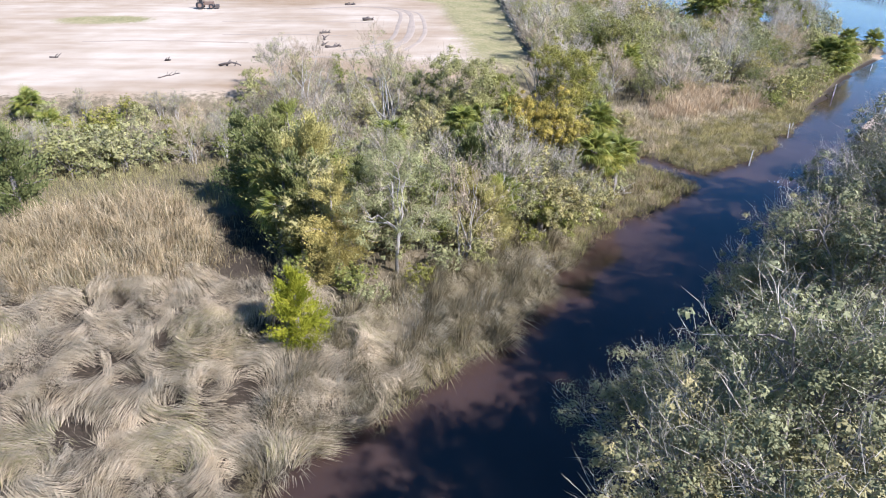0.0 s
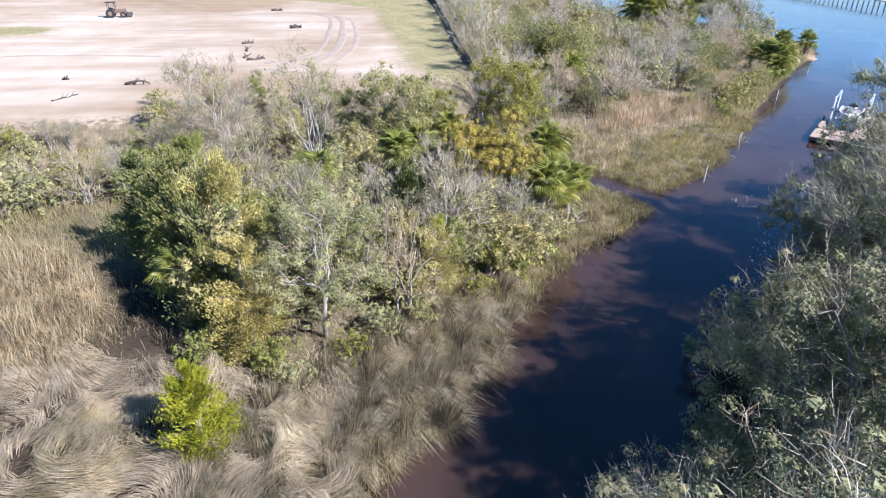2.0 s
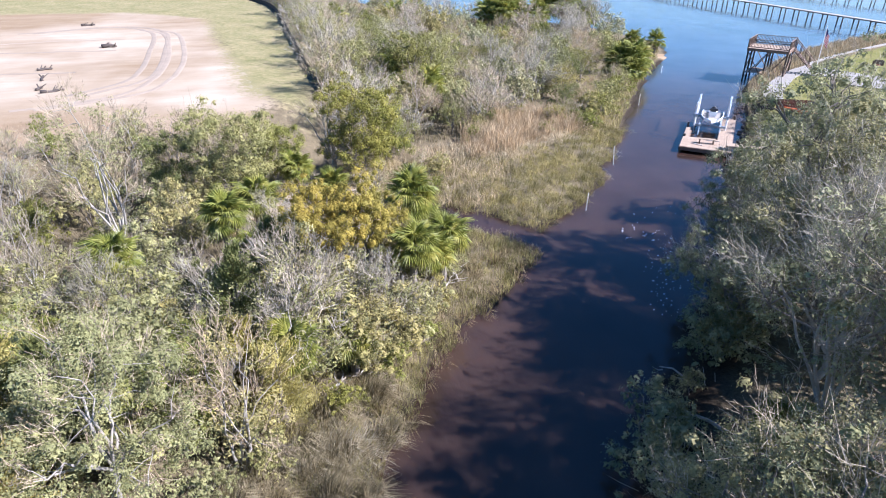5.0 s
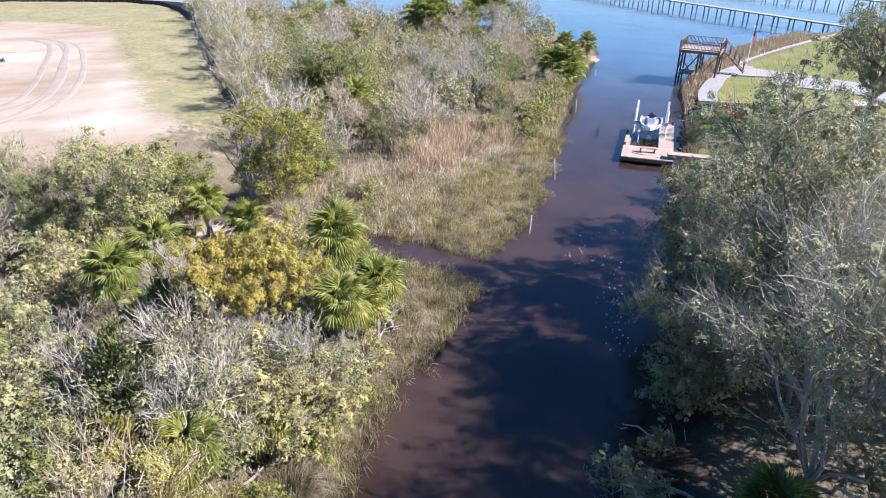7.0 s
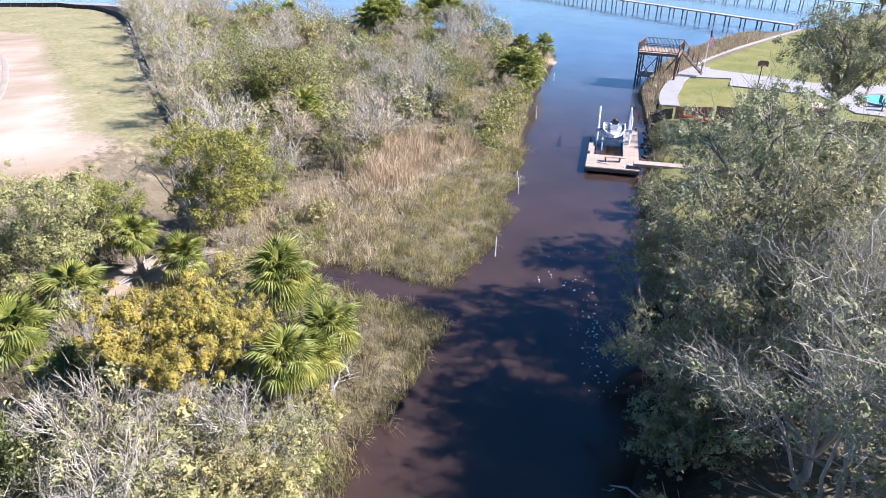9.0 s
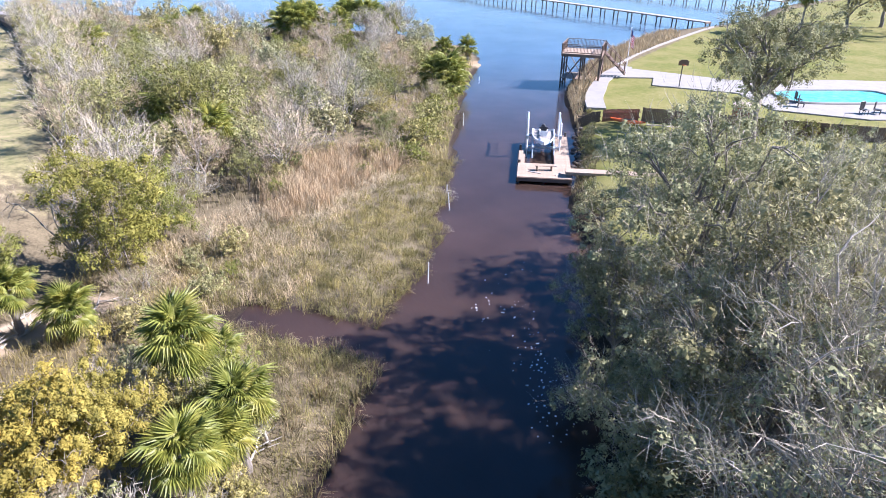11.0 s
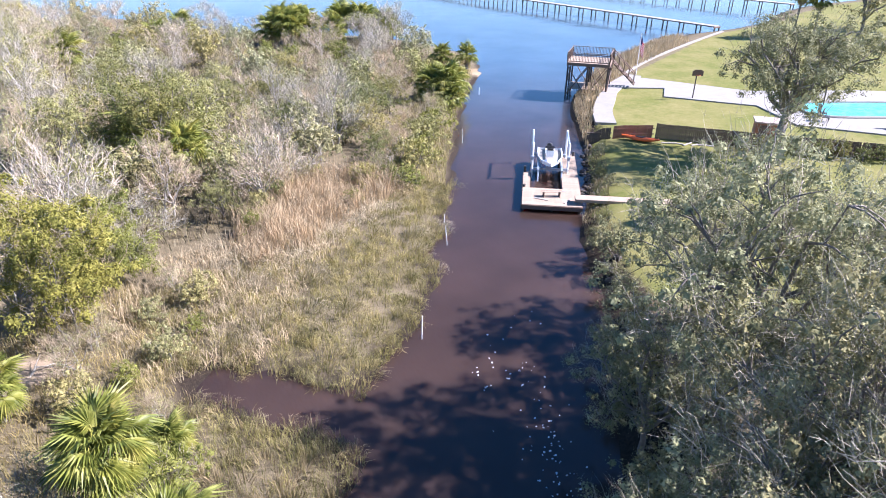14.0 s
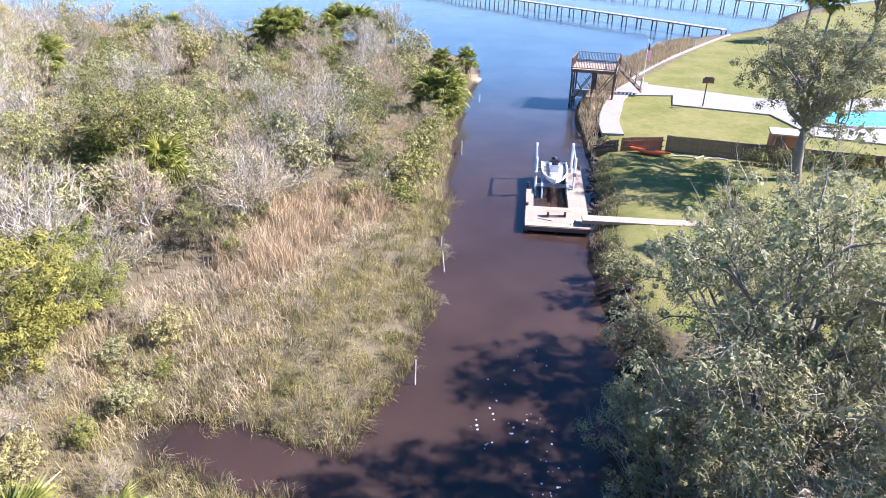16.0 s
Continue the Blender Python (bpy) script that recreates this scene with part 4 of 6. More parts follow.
fill(6, SCRUBBAND, 1.35, scrub_kinds(1.0), TAKEN, lambda p: p[:, 1] < 46 + 0.12 * (p[:, 0] + 20))
fill(16, SCRUBBAND, 1.4, scrub_kinds(0.6), TAKEN)
FARWOOD = [(11, 60), (17, 61), (21, 63), (27, 69), (36, 76), (45, 86), (54, 96), (60, 104), (60, 118), (52, 128), (40, 134), (30, 150), (14, 168), (9.5, 160), (11, 120), (10, 85), (8.5, 68)]
PALER = {"brushwood": M_PALETWIG}
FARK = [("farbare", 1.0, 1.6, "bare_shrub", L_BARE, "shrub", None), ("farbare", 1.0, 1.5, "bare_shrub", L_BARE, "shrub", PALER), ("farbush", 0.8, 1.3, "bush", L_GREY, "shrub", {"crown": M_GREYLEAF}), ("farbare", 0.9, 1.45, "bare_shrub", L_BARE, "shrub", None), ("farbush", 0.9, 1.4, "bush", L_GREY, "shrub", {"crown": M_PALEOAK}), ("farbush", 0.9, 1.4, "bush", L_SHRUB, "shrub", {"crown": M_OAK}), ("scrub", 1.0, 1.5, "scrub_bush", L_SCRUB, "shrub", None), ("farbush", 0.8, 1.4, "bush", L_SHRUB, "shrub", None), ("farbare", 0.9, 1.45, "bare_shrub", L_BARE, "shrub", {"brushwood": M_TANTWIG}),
    ("farbush", 0.8, 1.4, "bush", L_GREY, "shrub", {"crown": M_GREYLEAF}), ("farbush", 0.8, 1.5, "bush", L_GREY, "shrub", {"crown": M_GREYLEAF}), ("scrub", 1.0, 1.5, "scrub_bush", L_SCRUB, "shrub", {"brushwood": M_PALETWIG}), ("farbush", 0.7, 1.1, "bush", L_SHRUB, "shrub", {"crown": M_YELLOWGREEN})]
for x, y, k, sc in [(17.8, 72.6, 0, 2.3), (20.4, 74.6, 1, 2.0), (15.6, 74.6, 2, 2.0), (19.5, 79.5, 0, 1.6), (22.0, 77.6, 1, 1.5), (24.4, 80.8, 2, 1.4), (21.4, 84.0, 0, 1.6), (33.5, 71.5, 1, 1.2), (36.0, 75.5, 2, 1.3), (31.0, 66.5, 0, 1.0), (18.6, 63.0, 1, 0.9), (40.0, 80.0, 0, 1.2), (25.5, 87.0, 1, 1.5), (14.6, 75.0, 2, 1.3), (30.0, 84.0, 0, 1.3), (17.0, 92.0, 2, 1.6), (34.0, 92.0, 1, 1.3), (27.6, 73.6, 2, 1.2)]:
    plant("bush", ["backoak%d" % k], x, y, "dense dark green bush among pale dry scrub", "shrub", sc * 0.36, mats={"crown": M_CEDAR if k != 1 else M_MYRTLE})
    TAKEN.append((x, y))
for i, y in enumerate(np.arange(72, 146, 4.6)):
    x = 11.2 + 1.3 * math.sin(i * 2.1)
    plant("bare_tree", [("bare%d" if i % 3 else "backoak%d") % (i % 3)], x, y, "grey leafless tree in the row along the silt fence" if i % 3 else "evergreen tree in the row along the silt fence", "tree", 1.5 if i % 3 else 0.62, mats={"brushwood": M_PALETWIG} if i % 3 else {"crown": M_MYRTLE})
    TAKEN.append((x, y))
fill(7, FARWOOD, 2.75, FARK, TAKEN, lambda p: p[:, 1] < 92)
fill(8, FARWOOD, 4.3, FARK, TAKEN, lambda p: p[:, 1] >= 92)
BANKBUSH = [(31, 61.8), (35, 65.6), (41, 73.6), (47, 82), (52, 87.5), (48, 84), (40, 76), (33, 69), (30, 64)]
fill(9, BANKBUSH, 2.0, [("bush", 0.7, 1.1, "bush", L_SHRUB, "shrub", {"crown": M_YELLOWGREEN}), ("bush", 0.7, 1.1, "bush", L_SHRUB, "shrub", None), ("scrub", 0.7, 1.0, "scrub_bush", L_SCRUB, "shrub", None)], TAKEN)


for x, y, key, sc, m in [(9.0, 41.0, "shrub0", 0.85, M_MYRTLE), (10.2, 41.2, "shrub2", 0.75, M_YELLOWGREEN), (8.0, 35.4, "shrub1", 0.8, M_GREYLEAF), (4.4, 35.2, "shrub1", 1.15, M_GREYLEAF), (6.9, 34.6, "shrub2", 0.85, M_GREYLEAF), (5.0, 34.6, "shrub0", 1.0, M_MYRTLE), (3.6, 35.6, "shrub1", 1.0, M_MYRTLE), (6.4, 35.2, "bare0", 1.1, None), (4.0, 33.9, "shrub2", 1.05, M_MYRTLE), (6.0, 33.9, "shrub0", 0.85, M_GREYLEAF), (3.0, 32.8, "bare0", 1.3, None), (4.6, 35.4, "bare1", 1.15, None), (2.4, 36.6, "bare2", 1.2, None), (3.4, 34.0, "shrub0", 0.8, M_GREYLEAF), (5.8, 34.4, "bare2", 0.8, None), (7.0, 34.6, "shrub1", 0.6, M_MYRTLE), (-1.6, 35.6, "shrub2", 0.85, M_MYRTLE), (10.0, 40.6, "shrub0", 0.75, M_MYRTLE), (10.8, 42.6, "shrub1", 0.7, M_YELLOWGREEN), (8.2, 35.8, "bare1", 0.7, None), (1.2, 34.4, "shrub1", 0.85, M_GREYLEAF), (11.2, 40.2, "shrub2", 0.55, M_GREYLEAF), (9.8, 37.4, "shrub2", 0.55, M_MYRTLE)]:
    plant("shrub" if m else "bare_shrub", [key], x, y, "grey-green leafy shrub on the thicket's creek side" if m else "pale leafless twiggy shrub on the thicket's creek side", "shrub", sc, mats={"crown": m} if m else {"brushwood": M_PALETWIG})

for x, y, sc, m in [(22.4, 64.2, 0.8, M_CEDAR), (28.7, 64.0, 0.75, M_MYRTLE), (25.6, 66.6, 0.7, M_MYRTLE), (19.6, 60.4, 0.6, M_YELLOWGREEN), (27.0, 61.6, 0.45, M_YELLOWGREEN), (30.6, 64.4, 0.7, M_CEDAR), (20.8, 62.6, 0.7, M_GREYLEAF)]:
    plant("bush", ["bush%d" % (int(x) % 3)], x, y, "rounded evergreen bush among rust-coloured reeds", "shrub", sc, mats={"crown": m})

# -- low growth at the thicket's foot and along the dock's bank
for x, y, sc, m in [(-4.6, 25.9, 0.55, M_YELLOWGREEN), (-1.6, 26.6, 0.45, M_YELLOWGREEN), (-0.2, 28.2, 0.5, M_GREYLEAF), (1.4, 29.4, 0.45, M_MYRTLE), (-3.9, 24.9, 0.4, M_GREYLEAF), (-7.6, 26.4, 0.5, M_YELLOWGREEN), (4.4, 31.6, 0.45, M_YELLOWGREEN), (6.6, 33.6, 0.5, M_YELLOWGREEN), (8.6, 35.4, 0.45, M_YELLOWGREEN), (0.6, 30.6, 0.6, M_GREYLEAF)]:
    plant("bush", ["bush%d" % (int(abs(x * 3)) % 3)], x, y, "low leafy bush at the foot of the thicket", "shrub", sc * 1.25, mats={"crown": m})
for i in range(13):
    t = i / 12
    x, y = 37.6 + 15.0 * t + 0.5 * math.sin(i * 5.1), 50.2 + 15.6 * t + 0.4 * math.cos(i * 3.7)
    if not 2 <= i <= 2:
        plant("bush", ["bush%d" % (i % 3)], x + 0.6, y - 0.6, "small dark scraggly bush on the dock-side bank", "shrub", 0.22 + 0.1 * (i % 3), mats={"crown": M_MYRTLE if i % 2 else M_OAK})


# -- undergrowth below the oaks
rng_u = np.random.RandomState(77)
for a, b in zip(RIGHT[2:11], RIGHT[3:12]):
    n = max(1, int(np.hypot(*(b - a)) / 1.7))
    for i in range(n):
        q = a + (b - a) * (i + rng_u.uniform(0.2, 0.8)) / n
        plant("bush", ["bush%d" % rng_u.randint(3)], q[0] + rng_u.uniform(0.1, 1.4), q[1] - rng_u.uniform(0.0, 1.1), "low dark evergreen bush at the foot of the creek bank", "shrub", rng_u.uniform(0.35, 1.15), mats={"crown": M_OAK})


# -- grasses and reeds
def grass(name, seed, poly, per_m2, h, width, mat, label, lean=0.35, flow=None, keep=None, clump=0.0):
    rng = np.random.RandomState(seed)
    p = scatter(rng, poly, per_m2, keep)
    n = len(p)
    if clump:
        c = p[rng.randint(0, n, max(1, n // 14))]
        p = c[rng.randint(0, len(c), n)] + rng.normal(size=(n, 2)) * clump
    b = on_ground(p)
    ok = b[:, 2] > -0.12
    b, p = b[ok], p[ok]
    n = len(b)
    b[:, 2] -= 0.03
    hh = h * rng.uniform(0.55, 1.25, n) * np.clip(1 + 0.3 * waves(p, 2.5, seed) + 0.3 * waves(p, 0.8, seed + 1), 0.35, 1.8)
    if flow is None:
        ln = rng.normal(size=(n, 2)) * lean
    else:
        a = flow(p) + rng.normal(size=n) * 0.28
        ln = np.stack([np.cos(a), np.sin(a)], 1) * rng.uniform(0.55, 0.97, n)[:, None]
    l = np.linalg.norm(ln, axis=1, keepdims=True)
    ln = ln / np.maximum(l, 1e-6) * np.minimum(l, 0.97)
    g = Geo()
    blades(g, rng, b, hh, ln, width * rng.uniform(0.6, 1.4, n))
    return tagged(new(name, g.mesh(name, mat)), label, "grass", kind="stuff")


def mounds(name, seed, poly, spacing, per, h, width, mat, label, keep=None, rise=0.30, drift=None, spill=0.5, arch=0.35, curl=0.0):
    """Cordgrass fallen over in whorls: each tussock spills outwards and along the drift."""
    rng = np.random.RandomState(seed)
    cs = []
    for p in scatter(rng, poly, 6.0 / spacing ** 2, keep):
        if all((p[0] - q[0]) ** 2 + (p[1] - q[1]) ** 2 > (spacing * rng.uniform(0.7, 1.2)) ** 2 for q in cs):
            cs.append(p)
    cs = np.array(cs)
    k = np.repeat(np.arange(len(cs)), (per * rng.uniform(0.6, 1.4, len(cs))).astype(int))
    n = len(k)
    off = rng.normal(size=(n, 2)) * spacing * 0.24
    p = cs[k] + off
    b = on_ground(p)
    big = rng.uniform(0.75, 1.3, len(cs))[k]
    b[:, 2] += -0.05 + rise * big * np.exp(-np.sum(off ** 2, 1) / (spacing * 0.3) ** 2)
    drift = (-0.7 + 0.5 * waves(cs, 2.0, 61) if drift is None else drift(cs))[k] + rng.normal(size=n) * 0.16
    ln = np.stack([np.cos(drift), np.sin(drift)], 1) * 0.72 + unit(off) * spill + rng.normal(size=(n, 2)) * 0.1
    l = np.linalg.norm(ln, axis=1, keepdims=True)
    ln = ln / np.maximum(l, 1e-6) * np.minimum(l, 0.985)
    ok = b[:, 2] > -0.1
    g = Geo()
    blades(g, rng, b[ok], (h * big * rng.uniform(0.6, 1.25, n))[ok], ln[ok], width * rng.uniform(0.6, 1.4, ok.sum()), 1.0, arch, curl * (rng.uniform(-1, 1, len(cs))[k] * (rng.uniform(0.4, 1, n)))[ok][:, None])
    return tagged(new(name, g.mesh(name, mat)), label, "grass", kind="stuff")


def swirl(p):
    return 2.9 + 2.2 * waves(p, 2.2, 21) + 1.3 * waves(p, 5.0, 22)


def combed(name, seed, poly, per_m2, h, width, mat, label, keep=None):
    """Fallen cordgrass: long strands combed along a winding drift and whorled round dark hollows."""
    rng = np.random.RandomState(seed)
    p = scatter(rng, poly, per_m2, keep)
    eye = scatter(np.random.RandomState(91), poly, 0.13)
    turn = np.where(np.arange(len(eye)) % 2, 1.0, -1.0)
    re = np.random.RandomState(93)
    ang, long = re.uniform(0, 3.14, len(eye)), re.uniform(1.0, 2.4, len(eye))
    off = p[:, None] - eye[None]
    d2 = ((off[..., 0] * np.cos(ang) + off[..., 1] * np.sin(ang)) / long) ** 2 + (off[..., 1] * np.cos(ang) - off[..., 0] * np.sin(ang)) ** 2
    k = np.argmin(d2, 1)
    d = np.sqrt(d2[np.arange(len(p)), k])
    size = np.random.RandomState(92).uniform(-0.15, 0.6, len(eye))[k]
    ok = (d > (size + 0.25 * waves(p, 0.35, 94)) * rng.uniform(0.6, 1.2, len(p))) & (waves(p, 1.0, 51) + 0.7 * waves(p, 0.42, 52) > rng.uniform(-0.75, -0.32, len(p)))
    p, k, d, size = p[ok], k[ok], d[ok], size[ok]
    n = len(p)
    b = on_ground(p)
    heap = np.clip(0.45 + 0.5 * waves(p, 1.2, 53), 0, 1.1) + 0.7 * np.exp(-((d - size - 0.5) / 0.45) ** 2)
    b[:, 2] += -0.05 + 0.85 * heap * rng.uniform(0.3, 1, n)
    a = swirl(p) + 0.5 * waves(p, 1.1, 54)
    r = unit(p - eye[k])
    tang = np.stack([-r[:, 1], r[:, 0]], 1) * turn[k][:, None] - 0.25 * r
    w = np.exp(-(d / 1.5) ** 2)[:, None]
    ln = unit(np.stack([np.cos(a), np.sin(a)], 1) * (1 - w) + tang * w * 1.4 + rng.normal(size=(n, 2)) * 0.10) * rng.uniform(0.86, 0.99, n)[:, None]
    g = Geo()
    blades(g, rng, b, h * rng.uniform(0.45, 1.05, n), ln, width * rng.uniform(0.6, 1.4, n), 0.55, 0.16, 0.7 * w * turn[k][:, None])
    return tagged(new(name, g.mesh(name, mat)), label, "grass", kind="stuff")


combed("cordgrass", 31, SWARD, 330, 1.1, 0.016, M_CORD, "matted dry grey-beige cordgrass laid over in swirls")
combed("cordgrass", 32, SWARD, 150, 1.0, 0.016, M_CORDGREEN, "matted olive-green cordgrass among the dry swirls", lambda p: waves(p, 3.0, 33) > 0.25)
BANKC = [(-6.8, 14), (-2.8, 17.4), (1.8, 22.2), (5.6, 28.8), (7.2, 31.6), (5.4, 32.6), (2.6, 31), (-0.5, 27.2), (-4, 24.8), (-6.5, 19.5)]
mounds("cordgrass", 33, BANKC, 1.35, 460, 1.15, 0.018, M_SEDGE, "shaggy brown-grey tussocks of cordgrass spilling to the water")
mounds("cordgrass", 34, BANKC, 2.8, 260, 0.95, 0.018, M_CORD, "pale dry tussocks of cordgrass on the bank")
RUST = [(18, 56), (22, 57.4), (25, 60), (29, 61.2), (31, 62.5), (29, 66), (25, 68), (22, 65), (19, 61)]
REEDS = [(-26, 25.5), (-18, 24.8), (-12.4, 26.4), (-13.4, 31.0), (-15.4, 35), (-20, 37), (-24, 34), (-30, 29)]
grass("reeds", 34, REEDS, 70, 1.45, 0.032, M_REED, "stand of dry tan reeds beside the cordgrass", 0.38, clump=0.15)
mounds("reeds", 54, REEDS, 1.5, 70, 1.2, 0.03, M_SEDGE, "brown slumped tussocks between the dry reeds", spill=0.8, arch=0.5)
mounds("reeds", 51, RUST, 1.9, 80, 1.3, 0.022, M_RUSTREED, "slumped rust-tan reeds in the patch")
grass("grass", 56, SHADY, 28, 0.55, 0.024, M_SEDGE, "short brown sedge in the shade of the cedars", 0.5, clump=0.3)
grass("grass", 52, REEDS, 30, 0.9, 0.02, M_CORDGREEN, "olive grass growing up through the reeds", 0.5, clump=0.5)
grass("dry_grass", 48, REEDS, 60, 0.6, 0.022, M_DRYGRASS, "pale fallen litter between the reeds", 0.7)
grass("grass", 35, [(-32, 30), (-24, 35), (-14, 35.5), (-12, 38), (-13, 45), (-22, 42), (-34, 40)], 42, 0.9, 0.024, M_CORDGREEN, "olive and tan rank grass behind the reeds", 0.4)
BANKL = [(-2.8, 17.2), (1.8, 22.2), (5.6, 28.8), (8, 32.2), (10.8, 35.6), (14.8, 38.8), (17.6, 41.6), (17, 43.2), (14.2, 46.8), (12.5, 48.6), (11.2, 46), (11, 41), (8, 37), (4, 32.5)]
grass("marsh_grass", 36, BANKL, 130, 0.48, 0.02, M_MARSH, "olive-brown marsh grass along the water's edge", 0.45, clump=0.22)
POINT = [(11, 50), (13, 50.2), (16.4, 47.5), (18.6, 44.3), (23.2, 47.4), (27.3, 51), (28.2, 54), (30.8, 55.6), (32, 58), (35.6, 62), (33, 64), (29, 61), (26, 59), (21, 58.5), (17, 57.5), (13, 56)]
mounds("marsh_grass", 55, BANKL, 1.0, 60, 0.62, 0.02, M_SEDGE, "brown tussocks along the water below the thicket", spill=0.8, arch=0.5, drift=lambda c: 6.3 * waves(c, 0.7, 78))
grass("marsh_grass", 37, POINT, 85, 0.34, 0.02, M_MARSH, "olive-brown marsh grass on a low point in the creek", 0.6, clump=0.22)
mounds("marsh_grass", 53, POINT, 0.85, 60, 0.5, 0.02, M_MARSH, "olive-brown rounded tussocks on the low point", rise=0.15, spill=0.85, arch=0.5, drift=lambda c: 6.3 * waves(c, 0.7, 77))
mounds("marsh_grass", 49, POINT, 1.7, 130, 0.5, 0.02, M_CORDGREEN, "green tussocks among the marsh grass of the point", lambda p: waves(p, 4.0, 71) > -0.2)
mounds("dry_grass", 50, POINT, 2.0, 110, 0.5, 0.02, M_DRYGRASS, "pale tan tussocks among the marsh grass of the point", lambda p: waves(p, 4.0, 72) > 0.0)
grass("dry_grass", 38, [(11, 50), (17, 49), (20, 53), (24, 57), (20, 60), (14, 60), (10.5, 57)], 60, 0.7, 0.024, M_DRYGRASS, "pale dry grass on the landward side of the point", 0.5)
grass("reeds", 39, RUST, 85, 1.6, 0.032, M_RUSTREED, "patch of rust-coloured dry reeds", 0.3, clump=0.18)
grass("marsh_grass", 46, [(36, 49), (38.6, 52.2), (41.6, 54.8), (45.2, 58.6), (48.6, 62), (50, 61.2), (46.4, 57.4), (42.4, 53.4), (39.6, 51), (37.4, 48)], 60, 0.5, 0.03, M_SEDGE, "dark tufted grass along the dock-side bank", 0.4)
grass("dry_grass", 47, [(-6.5, 24.5), (-3, 23.8), (0.5, 27), (3.5, 30.8), (6, 32.8), (4, 33.4), (0, 29.6), (-3.5, 26.8)], 55, 0.55, 0.028, M_DRYGRASS, "pale dry grass at the foot of the thicket", 0.6)
grass("grass", 57, [(-6.5, 24.5), (-3, 23.8), (0.5, 27), (3.5, 30.8), (6, 32.8), (4, 33.4), (0, 29.6), (-3.5, 26.8)], 60, 0.45, 0.02, M_CORDGREEN, "short olive grass at the foot of the thicket", 0.5, clump=0.3)
grass("dry_grass", 45, [(3, 44), (9, 45), (12.5, 49), (13, 56), (12, 60), (8.5, 58), (3, 51)], 60, 0.7, 0.024, M_CORDGREEN, "olive and tan grass in a clearing behind the palms", 0.5, keep=lambda p: depth(CLEARING, p) < -0.2)
fill(10, [(7, 46), (11.6, 44.5), (13, 49), (16, 52), (14.5, 58), (9, 54)], 1.9, [("bush", 0.4, 0.7, "bush", L_GREY, "shrub", {"crown": M_GREYLEAF}), ("scrub", 0.4, 0.7, "scrub_bush", L_SCRUB, "shrub", None), ("bush", 0.35, 0.6, "bush", L_SHRUB, "shrub", {"crown": M_YELLOWGREEN})], TAKEN)
grass("dry_grass", 44, [(17, 54), (21, 56), (25, 58), (29, 60), (27, 62), (22, 61), (16, 60)], 60, 0.9, 0.03, M_DRYGRASS, "pale collapsed dry reeds beside the rusty stand", 0.7)
grass("dry_grass", 40, FARWOOD, 10, 1.0, 0.05, M_SEDGE, "pale dry grass under the far scrub", 0.4, keep=lambda p: p[:, 1] < 132)
grass("marsh_grass", 41, [(34.2, 61.8), (47.4, 79.2), (53.6, 86.4), (60, 93.1), (65, 102.6), (60, 104), (54, 96), (45, 84), (33, 66)], 26, 0.8, 0.05, M_CORDGREEN, "green and tan grass fringing the river point", 0.35, keep=lambda p: np.hypot(p[:, 0] - 60.9, p[:, 1] - 92.6) > 2.6)
grass("dry_grass", 42, WOODS, 22, 0.6, 0.03, M_SEDGE, "dry grass and litter among the thicket", 0.6, keep=lambda p: depth(CLEARING, p) < 0)
grass("marsh_grass", 43, [(48, 61), (53, 66.9), (57.5, 72.6), (62, 76.6), (70, 82.6), (81, 88.6), (95, 94.4), (104, 96), (100, 90.5), (78, 81.6), (68, 77.2), (59.6, 71.4), (53.5, 66), (49.5, 62.5)], 34, 0.9, 0.05, M_REED, "tan marsh grass between the seawall path and the water", 0.2)

# ---- docks, deck, paths and yard on the right bank ----
def planks(parent, n, length, width, gap, thick, at, along="x", label=""):
    """Boards side by side, sharing one mesh."""
    g = Geo()
    box(g, (0, 0, 0), (length, width, thick), 0, 0.008)
    me = g.mesh("plank", M_DECK)
    for i in range(n):
        o = part("plank", me, None, parent)
        k = (i + 0.5) * (width + gap)
        jit = random.uniform(-0.012, 0.012)
        o.matrix_basis = Matrix.Translation(at) @ (pose(length / 2 + jit, k, 0) if along == "x" else pose(k, length / 2 + jit, 0, 0, 0, 90))


def one(name, shape, mat, parent, label="", smooth=False):
    g = Geo()
    shape(g)
    return part(name, g, mat, parent, label, smooth)


